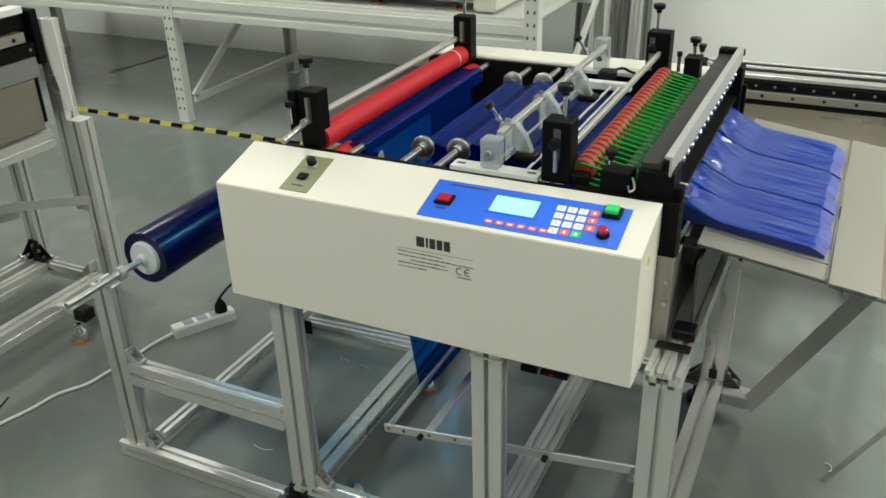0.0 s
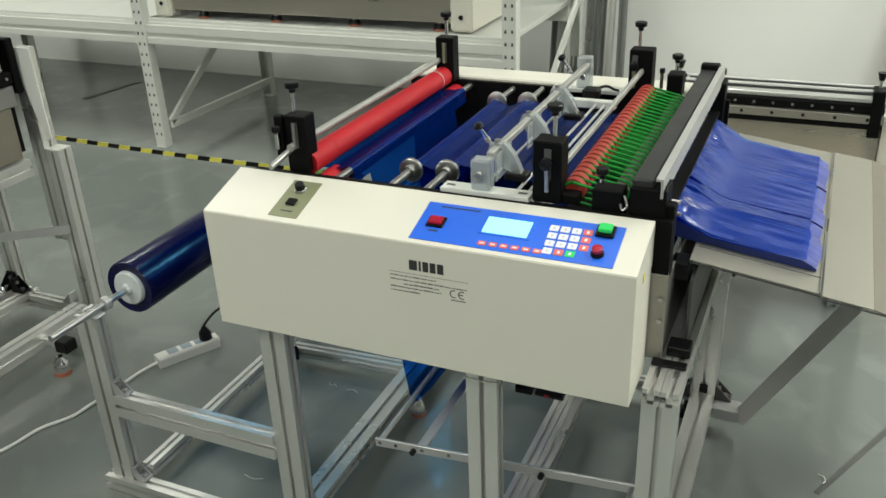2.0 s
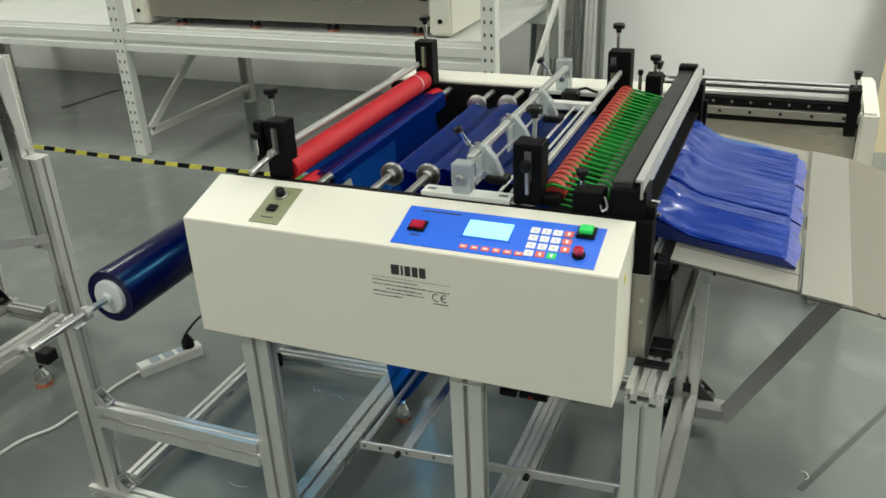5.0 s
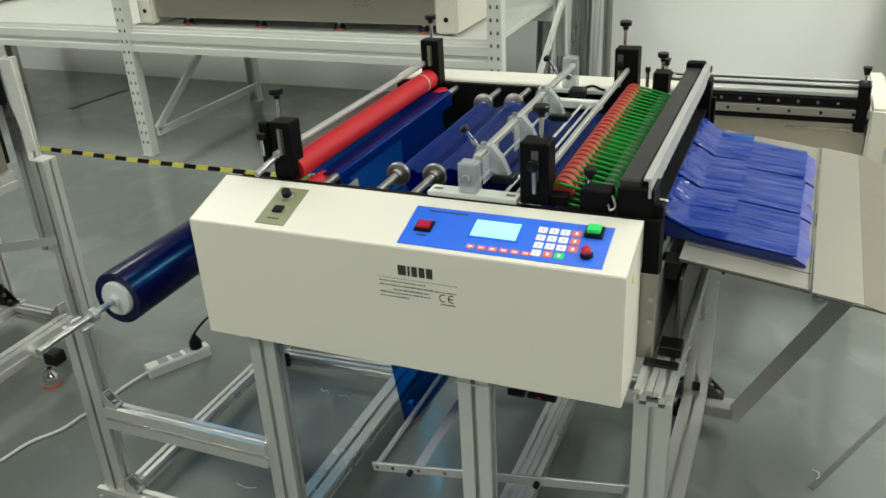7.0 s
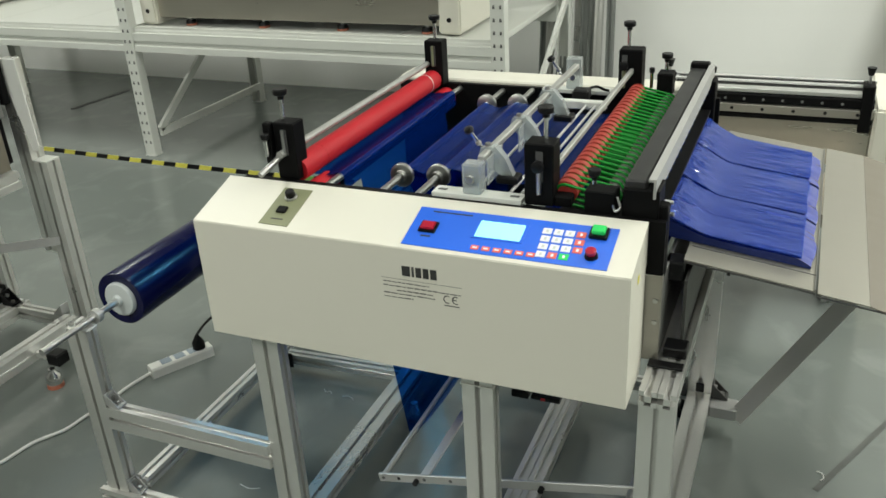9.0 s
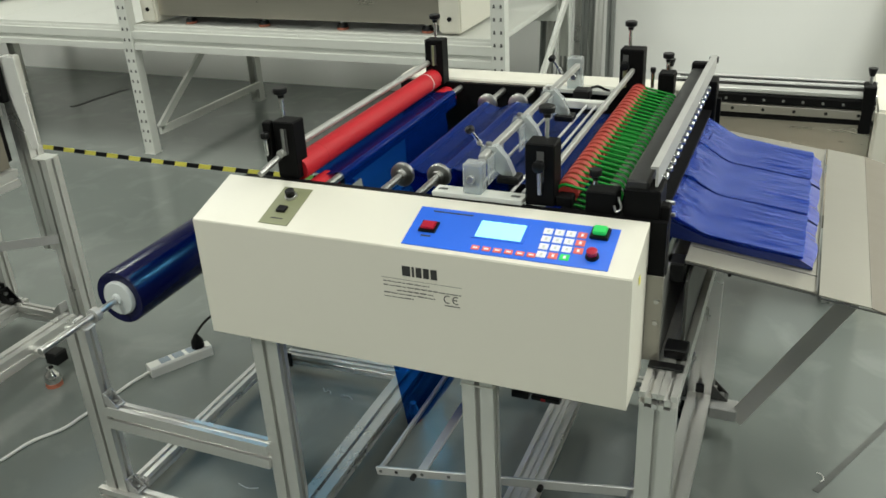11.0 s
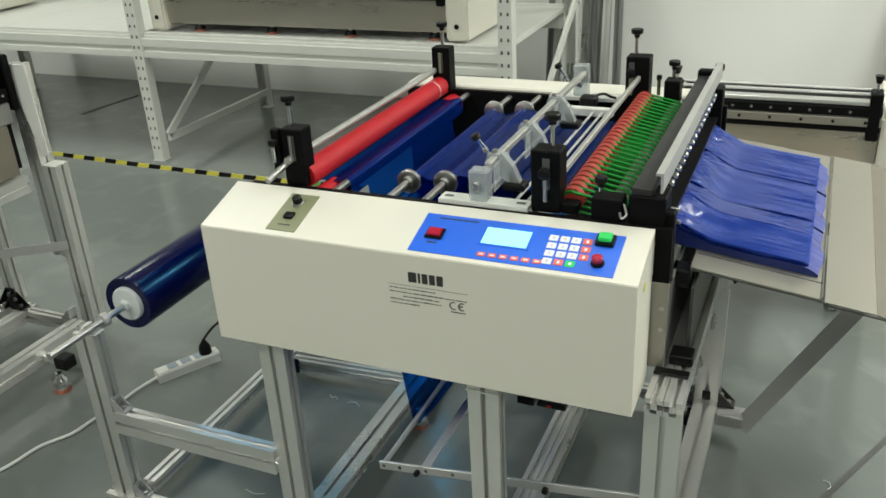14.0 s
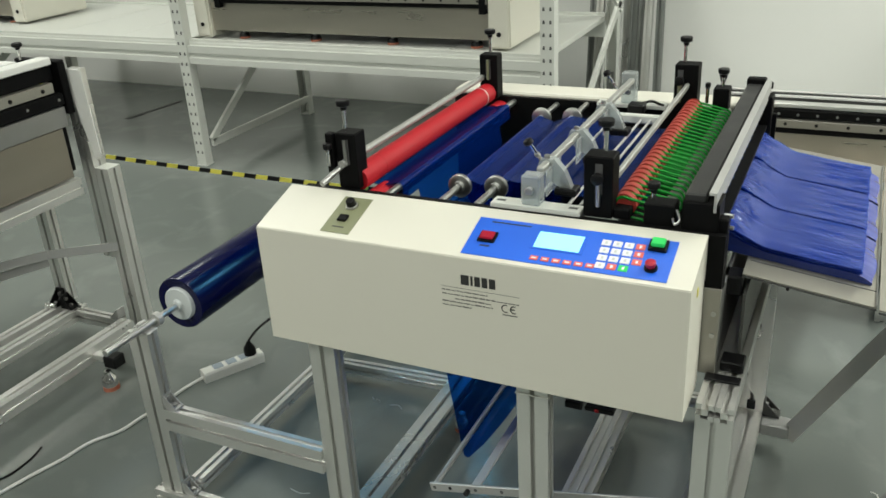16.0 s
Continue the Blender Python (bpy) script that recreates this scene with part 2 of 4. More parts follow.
def tube_path(pts, r, n=8, bm=None):
    """A cable along points."""
    bm = bm or bmesh.new()
    rings = []
    for i, p in enumerate(pts):
        p = Vector(p)
        d = (Vector(pts[min(i + 1, len(pts) - 1)]) - Vector(pts[max(i - 1, 0)])).normalized()
        u = d.cross(Vector((0.13, 0.21, 0.97))).normalized()
        v = d.cross(u)
        rings.append([bm.verts.new(p + r * (math.cos(t) * u + math.sin(t) * v)) for t in [2 * math.pi * k / n for k in range(n)]])
    for A, B in zip(rings, rings[1:]):
        for i in range(n):
            bm.faces.new([A[i], A[(i + 1) % n], B[(i + 1) % n], B[i]])
    bm.faces.new(rings[0][::-1]), bm.faces.new(rings[-1])
    return bm


def spline(pts, steps=8):
    out = []
    P = [Vector(p) for p in pts]
    for i in range(len(P) - 1):
        a, b, c, d = P[max(i - 1, 0)], P[i], P[i + 1], P[min(i + 2, len(P) - 1)]
        for k in range(steps):
            t = k / steps
            out.append(0.5 * ((2 * b) + (c - a) * t + (2 * a - 5 * b + 4 * c - d) * t * t + (3 * b - 3 * c + d - a) * t ** 3))
    return out + [P[-1]]


def gusset(parent, c, dx, dz, mat, size=0.032, width=0.026, across=False):
    """Triangular corner bracket in the corner at c, opening towards dx and dz, with two bolts; across: it opens along y."""
    x, y, z = c
    u = Vector((0, dx, 0)) if across else Vector((dx, 0, 0))
    w = Vector((1, 0, 0)) if across else Vector((0, 1, 0))
    up, C = Vector((0, 0, dz)), Vector(c)
    bm = bmesh.new()
    t = 0.005
    for p, q, n in ((u, up, t), (up, u, t)):
        pts = [C, C + p * size, C + p * size + q * n, C + q * n]
        lo, hi = ([bm.verts.new(v + w * k * width / 2) for v in pts] for k in (-1, 1))
        for i in range(4):
            bm.faces.new([lo[i], lo[(i + 1) % 4], hi[(i + 1) % 4], hi[i]])
        bm.faces.new(lo[::-1]), bm.faces.new(hi)
    for k in (-1, 1):
        pts = [C + u * t + up * t, C + u * size * 0.95 + up * t, C + u * t + up * size * 0.95]
        lo, hi = ([bm.verts.new(v + w * k * (width / 2 - d)) for v in pts] for d in (0.0005, 0.0035))
        for i in range(3):
            bm.faces.new([lo[i], lo[(i + 1) % 3], hi[(i + 1) % 3], hi[i]])
        bm.faces.new(lo[::-1]), bm.faces.new(hi)
    g = part("corner_bracket", bm, mat, parent)
    for p, q in ((u, up), (up, u)):
        a = C + p * size * 0.62 + q * t
        part("bolt", rod_mesh(a, a + q * 0.007, 0.0062, 8), STEEL if mat is ZINC else DULL, g)
    return g


def clamp_knob(x, y, z, parent, h=0.045, r=0.013):
    rod("knob_stem", (x, y, z), (x, y, z + h), 0.0040, CHROME, parent, "", 12)
    lathe("knob", (x, y, z + h - 0.006), (0, 0, 1), [(0, r * 0.45), (0.006, r * 0.5), (0.009, r), (0.017, r * 1.05), (0.019, r * 0.9)], KNOB, parent, "black star knob", 14)


# ---- the hall ----
def hall():
    X0, X1, Y0, Y1, H = -8.0, 8.0, -9.0, 3.43, 3.2
    tagged(part("floor", box(X0, X1, Y0, Y1, -0.1, 0), FLOOR), "glossy grey epoxy floor with soft reflections", "floor", kind="structure")
    tagged(part("wall_north", box(X0, X1, Y1, Y1 + 0.15, -0.1, H), WALL), "plain white painted wall behind the rack", "wall", kind="structure")
    # Unseen walls and ceiling, added in grey to keep the fill low.
    tagged(part("wall_south", box(X0, X1, Y0 - 0.15, Y0, -0.1, H), HALL), "plain grey unseen wall", "wall", kind="structure")
    tagged(part("wall_west", box(X0 - 0.15, X0, Y0, Y1, -0.1, H), HALL), "plain grey unseen wall", "wall", kind="structure")
    tagged(part("wall_east", box(X1, X1 + 0.15, Y0, Y1, -0.1, H), HALL), "plain grey unseen wall", "wall", kind="structure")
    tagged(part("ceiling", box(X0, X1, Y0, Y1, H, H + 0.1), HALL), "plain grey unseen ceiling", "ceiling", kind="structure")
    glass = glow("tube_glow", (0.95, 1.0, 0.9), 5.0)
    for lx, ly, watts in LAMPS:
        lamp = thing("ceiling_lamp", (lx, ly, H), "long white fluorescent lamp under the ceiling", "lamp", "ceiling lamps")
        part("housing", box(lx - 0.16, lx + 0.16, ly - 0.63, ly + 0.63, H - 0.05, H, 0.006), WHITE, lamp)
        part("diffuser", box(lx - 0.13, lx + 0.13, ly - 0.6, ly + 0.6, H - 0.055, H - 0.051), glass, lamp, "glowing diffuser")


hall()

# ---- storage rack ----
def cross_section_beam(z0, z1, y, d=0.05):
    """Stepped section of a rack beam (y, z)."""
    return [(y, z0), (y + d, z0), (y + d, z1), (y + 0.020, z1), (y + 0.020, z1 - 0.026), (y, z1 - 0.026), (y, z0 + 0.052), (y + 0.012, z0 + 0.046), (y + 0.012, z0 + 0.034), (y, z0 + 0.028)]


def upright(name, x, y, rack, face=-1):
    """Slotted rack upright, open channel section, with two rows of punched holes."""
    bm = bmesh.new()
    w, d, t = 0.058, 0.050, 0.003
    y1 = y - face * d
    poly = [(x, y), (x + w, y), (x + w, y1), (x + w - t, y1), (x + w - t, y - face * t), (x + t, y - face * t), (x + t, y1), (x, y1)]
    lo = [bm.verts.new((p[0], p[1], 0.004)) for p in poly]
    hi = [bm.verts.new((p[0], p[1], 2.0)) for p in poly]
    n = len(poly)
    for i in range(n):
        bm.faces.new([lo[i], lo[(i + 1) % n], hi[(i + 1) % n], hi[i]])
    bm.faces.new(lo[::-1]), bm.faces.new(hi)
    up = part("upright", bm, RACK, rack)
    part("foot_plate", box(x - 0.003, x + w + 0.003, min(y, y1) - 0.003, max(y, y1) + 0.003, 0, 0.004), RACK, rack)
    if face < 0:
        first = None
        for k in range(22):
            for hx in (0.015, 0.043):
                spot = Vector((x + hx, y, 0.07 + 0.05 * k))
                if first is None:
                    first = part("hole", prism([(-0.005, -0.007), (0.005, -0.007), (0.0035, 0.007), (-0.0035, 0.007)], spot + Vector((0, -0.0012, 0)), spot + Vector((0, 0.001, 0))), SLOT, up, "dark punched hole")
                    origin = spot
                else:
                    again = tagged(new("hole", first.data), "dark punched hole")
                    again.parent = up
                    again.location = spot - origin


def rack():
    r = thing("storage_rack", (-1.99, 2.6, 0), "light grey steel pallet rack with slotted uprights and shelf", "rack")
    yf, yb = 2.1, 3.1
    for x in (-2.05, -0.195, -3.93):
        upright("front", x, yf, r)
        upright("back", x, yb, r, 1)
        xm = x + 0.076
        flat = [(-0.018, -0.008), (0.018, -0.008), (0.018, 0.008), (-0.018, 0.008)]
        part("brace", prism(flat, (xm, yf + 0.05, 0.125), (xm, yb - 0.06, 0.72), (0, 0.4, 1)), RACK, r)
        part("brace", prism(flat, (xm, yf + 0.05, 0.11), (xm, yb - 0.06, 0.105), (0, 0, 1)), RACK, r)
        part("brace", prism(flat, (xm, yb - 0.06, 0.66), (xm, yf + 0.07, 1.2), (0, 0.4, 1)), RACK, r)
    for xa, xb in ((-3.872, -2.05), (-1.992, -0.195)):
        for y, f in ((yf + 0.008, 1), (yb - 0.008, -1)):
            poly = cross_section_beam(0.522, 0.636, 0)
            bm = bmesh.new()
            lo = [bm.verts.new((xa, y + f * p[0], p[1])) for p in poly]
            hi = [bm.verts.new((xb, y + f * p[0], p[1])) for p in poly]
            n = len(poly)
            for i in range(n):
                bm.faces.new([lo[i], lo[(i + 1) % n], hi[(i + 1) % n], hi[i]])
            bm.faces.new(lo[::-1]), bm.faces.new(hi)
            part("shelf_beam", bm, RACK, r)
        k = 4
        for i in range(k):
            a, b = xa + (xb - xa) * i / k, xa + (xb - xa) * (i + 1) / k
            part("shelf_panel", box(a + 0.002, b - 0.002, yf + 0.026, yb - 0.026, 0.600, 0.624, 0.002), RACK, r)


rack()


# ---- machines of the flat-bed kind ----
def cutter_bed(loc, length, depth, turn, label, group="", foot=0.0, cover_drop=0.0, both=True, cover=0.10):
    """Bed with stainless skirt, cream end covers, black punched rail and steel rods; local x along it, front towards -y."""
    m = Matrix.Translation(loc) @ Matrix.Rotation(radians(turn), 4, "Z")
    t = thing("cutting_machine", loc, label, "machine", group)
    t.rotation_euler = (0, 0, radians(turn))

    def put(name, bm, mat, label="", smooth=False, parent=None):
        bmesh.ops.translate(bm, verts=bm.verts, vec=Vector(loc))
        return part(name, bm, mat, parent or t, label, smooth)

    put("skirt", box(-0.040 if both else 0, length, 0.012, 0.020, 0.0, 0.13, 0.002), SKIRT, "brushed stainless skirt plate")
    put("bed_side", box(0, length, 0.022, depth, 0.01, 0.15), BLACK)
    rail = put("rail", box(0.0, length, -0.010, 0.03, 0.178, 0.203, 0.002), BLACK, "black rail with screw heads")
    strip = put("steel_strip", box(0, length, -0.014, 0.02, 0.150, 0.174, 0.001), STAINLESS, "steel strip with round holes")
    k = int(length / 0.05)
    for i in range(k):
        x = 0.03 + i * (length - 0.06) / (k - 1)
        put("screw", rod_mesh((x, -0.0102, 0.190), (x, -0.012, 0.190), 0.004, 8), STEEL, "", False, rail)
    k = int(length / 0.08)
    for i in range(k):
        x = 0.04 + i * (length - 0.08) / (k - 1)
        put("hole", rod_mesh((x, -0.0142, 0.162), (x, -0.0150, 0.162), 0.005, 10), KNOB, "", False, strip)
    put("lower_rail", box(0, length, -0.008, 0.02, 0.132, 0.147, 0.002), BLACK)
    put("flat_bar", box(0, length, -0.004, 0.03, 0.207, 0.220, 0.002), ALU)
    put("guide_bar", rod_mesh((0.0, 0.03, 0.233), (length, 0.03, 0.233), 0.0045, 10), BRIGHT, "", True)
    put("guide_bar", rod_mesh((0.0, 0.06, 0.238), (length, 0.06, 0.238), 0.004, 10), BRIGHT, "", True)
    for a, b in ((-0.13, -0.042), (length + 0.002, length + cover))[0 if both else 1:]:
        put("end_cover", box(a, b, -0.012, depth, -0.03 - cover_drop, 0.18, 0.008, seg=2), CREAM, "cream powder-coated end cover")
        xm = (a + b) / 2
        if both:
            put("port", rod_mesh((xm, -0.0125, 0.03), (xm, -0.016, 0.03), 0.010, 14), KNOB, "", True)
    for xk in (0.02, length - 0.02):
        put("bearing_block", box(xk - 0.016, xk + 0.016, -0.016, 0.05, 0.11, 0.245, 0.003), BLACK)
        put("knob_stem", rod_mesh((xk, 0.02, 0.24), (xk, 0.02, 0.275), 0.004, 10), STEEL)
        put("knob", rod_mesh((xk, 0.02, 0.268), (xk, 0.02, 0.290), 0.007, 14, None, 0, 0.013), KNOB, "", True)
    if foot:
        for i in range(4):
            for y in (0.06, depth - 0.08):
                x = 0.10 + i * (length - 0.18) / 3
                f = put("foot", rod_mesh((x, y, -foot * 0.62), (x, y, 0.01), 0.009, 10), STEEL)
                put("foot_cup", rod_mesh((x, y, -foot * 0.78), (x, y, -foot * 0.42), 0.027, 16, None, 0, 0.022), KNOB, "", True, f)
                put("foot_pad", rod_mesh((x, y, -foot), (x, y, -foot * 0.76), 0.026, 16), FOOT, "orange rubber pad", True, f)
    return t


cutter_bed((-1.855, 2.20, 0.667), 1.40, 0.45, 0, "cream and stainless cutting machine standing on the rack shelf", "spare machines", 0.042)
cutter_bed((-4.75, 2.36, 0.667), 1.30, 0.45, 0, "cream and stainless cutting machine on the next rack bay", "spare machines", 0.042)


def neighbour_machine():
    """Machine behind the tray: bed across, output side towards the main machine, on a slotted frame."""
    t = cutter_bed((0.57, 1.5, 0.455), 0.588, 0.4, 0, "black and stainless cutting machine with cream covers on a frame", "", 0, 0.35, False, 0.052)
    for x in (0.01, 0.54):
        for y in (0.03, 0.37):
            X, Y = 0.58 + x, 1.5 + y
            beam("leg", (X, Y, 0.0), (X, Y, 0.468), t, 0.04, 0.04)
    part("delivery_tray", box(0.58, 1.13, 1.18, 1.50, 0.43, 0.436, 0.001), SKIRT, t, "stainless delivery tray")
    part("tray_lip", box(0.58, 1.13, 1.176, 1.18, 0.40, 0.436), STAINLESS, t)


neighbour_machine()


def west_machine():
    """Machine beyond the film roll: bed along y, front towards +x, on a slotted frame with a tall post."""
    x0, ya, yb = -1.10, -0.95, 0.60
    t = thing("cutting_machine", (x0, 0, 0.6), "black and stainless cutting machine on an aluminium frame", "machine")
    part("skirt", box(x0 - 0.008, x0, ya, yb - 0.05, 0.585, 0.735, 0.002), SHADED_SKIRT, t, "stainless skirt plate in a shaded beige")
    part("upper_skirt", box(x0 - 0.006, x0 + 0.006, ya, yb - 0.03, 0.736, 0.795, 0.002), DULL, t, "dark grey steel strip")
    part("bed_side", box(x0 - 0.45, x0 - 0.01, ya, yb - 0.03, 0.60, 0.80), BLACK, t)
    r = part("rail", box(x0 - 0.03, x0 + 0.012, ya, yb - 0.03, 0.80, 0.835, 0.003), BLACK, t, "black rail with screw holes")
    part("steel_plate", box(x0 - 0.026, x0 + 0.004, ya, yb - 0.05, 0.838, 0.868, 0.002), STAINLESS, t)
    part("upper_rail", box(x0 - 0.06, x0 - 0.012, ya, yb - 0.03, 0.87, 0.915, 0.003), BLACK, t)
    part("top_bar", box(x0 - 0.035, x0 + 0.008, ya, yb - 0.04, 0.917, 0.938, 0.003), WHITE, t, "pale top bar")
    part("end_block", box(x0 - 0.16, x0 + 0.018, yb - 0.028, yb - 0.004, 0.77, 0.925, 0.004), BLACK, t)
    part("end_block", box(x0 - 0.16, x0 - 0.05, yb - 0.26, yb - 0.20, 0.80, 0.99, 0.004), BLACK, t)
    for k in range(12):
        y = yb - 0.09 - k * 0.11
        rod("screw", (x0 + 0.004, y, 0.852), (x0 + 0.006, y, 0.852), 0.006, KNOB, t, "", 10)
        rod("screw", (x0 + 0.012, y + 0.04, 0.818), (x0 + 0.014, y + 0.04, 0.818), 0.004, STEEL, t, "", 10)
    for i in range(3):
        rod("screw", (x0 - 0.005, yb - 0.004, 0.80 + i * 0.045), (x0 - 0.005, yb + 0.006, 0.80 + i * 0.045), 0.005, STEEL, t, "", 10)
    rod("drive_rod", (x0 - 0.02, yb - 0.03, 0.79), (x0 - 0.02, yb - 0.10, 0.93), 0.004, YELLOW, t, "", 8)
    clamp_knob(x0 - 0.09, yb - 0.06, 0.93, t, 0.035, 0.014)
    part("mirror_plate", box(x0 - 0.2, x0 - 0.06, ya, yb - 0.10, 0.918, 0.935), WHITE, t)
    f = thing("machine_frame", (x0, 0, 0), "slotted aluminium machine frame with corner brackets and casters", "frame")
    s = (0, 0, 1)
    for z, w, xf in ((0.555, 0.05, x0 - 0.012), (0.085, 0.05, -1.035)):
        beam("rail", (xf, ya, z), (xf, yb - 0.04, z), f, w, 0.05, s)
        beam("rail", (-1.335, ya, z), (-1.335, yb - 0.02, z), f, w, 0.04, s)
        beam("cross_rail", (-1.314, yb - 0.035, z), (xf - 0.026, yb - 0.035, z), f, w * 0.8, 0.03, s)
        beam("cross_rail", (-1.314, ya + 0.03, z), (xf - 0.026, ya + 0.03, z), f, w * 0.8, 0.04, s)
    beam("second_rail", (x0 - 0.17, ya, 0.085), (x0 - 0.17, yb, 0.085), f, 0.04, 0.04, s)
    for y in (ya + 0.03, yb):
        beam("leg", (-1.335, y, 0.111), (-1.335, y, 0.529), f, 0.05, 0.036)
    beam("leg", (x0, ya + 0.03, 0.06), (x0, ya + 0.03, 0.56), f, 0.05, 0.05)
    beam("post", (-1.048, 0.63, 0.05), (-1.048, 0.63, 0.592), f, 0.052, 0.05)
    bm = bmesh.new()
    q = [(-1.113, 0.896), (-1.036, 0.894), (-1.029, 0.634), (-1.052, 0.628)]
    lo = [bm.verts.new((p[0], 0.600, p[1])) for p in q]
    hi = [bm.verts.new((p[0], 0.604, p[1])) for p in q]
    for i in range(4):
        bm.faces.new([lo[i], lo[(i + 1) % 4], hi[(i + 1) % 4], hi[i]])
    bm.faces.new(lo[::-1]), bm.faces.new(hi)
    part("mast", bm, WHITE, f, "white tapered mast plate")
    beam("mast_bar", (-1.0990, 0.630, 0.30), (-1.0990, 0.630, 0.888), f, 0.048, 0.050)
    part("cap", box(-1.073, -1.023, 0.605, 0.655, 0.5925, 0.597), RACK, f)
    strip = [(-0.014, -0.002), (0.014, -0.002), (0.014, 0.002), (-0.014, 0.002)]
    part("arm_strip", prism(strip, (-1.045, 0.60, 0.345), (-1.16, 0.44, 0.37), (0, 0, 1)), ZINC, f, "flat zinc strip")
    part("arm_strip", prism(strip, (-1.16, 0.44, 0.37), (-1.30, 0.28, 0.36), (0, 0, 1)), ZINC, f, "flat zinc strip")
    part("arm_strip", prism(strip, (-1.17, 0.44, 0.345), (-1.36, 0.28, 0.30), (0, 0, 1)), ZINC, f, "flat zinc strip")
    for y in (0.36, -0.6):
        part("caster_plate", box(-0.958, -0.912, y + 0.01, y + 0.055, 0.060, 0.098, 0.004), KNOB, f, "black caster bracket")
        part("caster_arm", box(-1.0095, -0.9585, y + 0.02, y + 0.045, 0.070, 0.090, 0.002), ALU, f)
        lathe("caster_body", (-0.935, y, 0.0598), (0, 0, -1), [(0, 0.010), (0.012, 0.012), (0.020, 0.020), (0.036, 0.024), (0.048, 0.022)], CHROME, f, "chrome levelling caster")
        lathe("caster_pad", (-0.935, y, 0.012), (0, 0, -1), [(0, 0.023), (0.012, 0.024)], FOOT, f, "orange rubber pad")
    gusset(f, (-1.3095, yb - 0.035, 0.1055), 1, 1, KNOB, 0.044, 0.036)
    gusset(f, (-1.335, yb - 0.0185, 0.1105), -1, 1, KNOB, 0.05, 0.034, True)
    gusset(f, (-1.061, yb - 0.035, 0.1055), -1, 1, ZINC, 0.036, 0.03)
    for x in (-1.325, -1.345):
        lathe("bracket_bolt", (x, yb - 0.07, 0.112), (0, -0.3, 0.95), [(0, 0.011), (0.012, 0.011), (0.016, 0.007)], CHROME, f, "chrome bolt head", 12)


west_machine()


def warning_tape():
    t = thing("warning_tape", (-1.03, 0.615, 0.635), "yellow and black striped warning tape stretched beside the machine", "tape")
    n, xa, xb = 26, -1.03, -0.02
    for i in range(n):
        a, b = xa + (xb - xa) * i / n, xa + (xb - xa) * (i + 1) / n
        skew = 0.006
        z = 0.634 - 0.006 * math.sin(math.pi * i / n)
        bm = bmesh.new()
        q = [(a, z - 0.0062), (b, z - 0.0062), (b + skew, z + 0.0062), (a + skew, z + 0.0062)]
        lo = [bm.verts.new((p[0], 0.6145, p[1])) for p in q]
        hi = [bm.verts.new((p[0], 0.6155, p[1])) for p in q]
        for k in range(4):
            bm.faces.new([lo[k], lo[(k + 1) % 4], hi[(k + 1) % 4], hi[k]])
        bm.faces.new(lo[::-1]), bm.faces.new(hi)
        part("yellow_stripe" if i % 2 == 0 else "black_stripe", bm, YELLOW if i % 2 == 0 else KNOB, t)


warning_tape()


# ---- main machine: frame ----
FY = 0.055                                     # centre of the front legs
def main_frame():
    f = thing("machine_frame", (0.4, 0.45, 0), "slotted aluminium frame carrying the film cutting machine", "frame")
    s, z = (1, 0, 0), (0, 0, 1)
    by = 0.80
    for x in (0.079, 0.515, 0.822):
        beam("leg", (x, FY, 0.082), (x, FY, 0.5545 if x > 0.7 else 0.58), f)
        beam("leg", (x, by, 0.082), (x, by, 0.5545 if x > 0.7 else 0.58), f)
        for xr, wr in (((x, 0.058),) if x != 0.515 else ((0.494, 0.032), (0.5275, 0.032))):
            beam("base_rail", (xr, FY - 0.015, 0.067), (xr, by + 0.03, 0.067), f, wr, 0.03)
    for y in (FY, by):
        if y > 0.5:
            beam("long_rail", (-0.02, y, 0.067), (0.05, y, 0.067), f, 0.03, 0.03, z)
        beam("long_rail", (0.108, y, 0.067), (0.486, y, 0.067), f, 0.03, 0.03, z)
        beam("long_rail", (0.544, y, 0.067), (0.793, y, 0.067), f, 0.03, 0.03, z)
    for x in (0.8075, 0.8375):
        beam("top_rail", (x, 0.036, 0.570), (x, 0.85, 0.570), f, 0.029, 0.03)
    beam("top_rail", (0.06, 0.10, 0.56), (0.06, 0.80, 0.56), f, 0.04, 0.04)
    beam("top_rail", (0.515, 0.08, 0.5), (0.515, 0.80, 0.5), f, 0.03, 0.03)
    part("cable_tie", box(0.484, 0.546, FY - 0.017, FY + 0.017, 0.528, 0.531), PLASTIC, f, "white cable tie round the leg")
    bd = part("terminal_block", box(0.542, 0.575, 0.14, 0.17, 0.445, 0.46, 0.002), KNOB, f)
    part("terminal_block", box(0.58, 0.635, 0.14, 0.17, 0.447, 0.457, 0.002), KNOB, f)
    part("signal_lamp", box(0.60, 0.608, 0.138, 0.1405, 0.45, 0.455), RED, f, "tiny red signal lamp")
    beam("back_rail", (0.02, by, 0.36), (0.80, by, 0.36), f, 0.04, 0.03, z)
    for x, xr in ((0.1085, 0.109), (0.5445, 0.5445)):
        gusset(f, (x if x < 0.3 else xr, 0.056, 0.0825), 1, 1, ZINC, 0.034, 0.026)
    gusset(f, (0.7925, 0.772, 0.0825), -1, 1, PANEL_GREY, 0.04, 0.03)
    gusset(f, (0.8515, 0.785, 0.0825), 1, 1, PANEL_GREY, 0.04, 0.034)
    part("joint_plug", box(0.812, 0.832, 0.781, 0.7845, 0.085, 0.112, 0.002), KNOB, f, "black plastic plug")
    part("strut_shoe", box(0.8515, 0.918, 0.735, 0.785, 0.048, 0.0815, 0.003), ZINC, f)
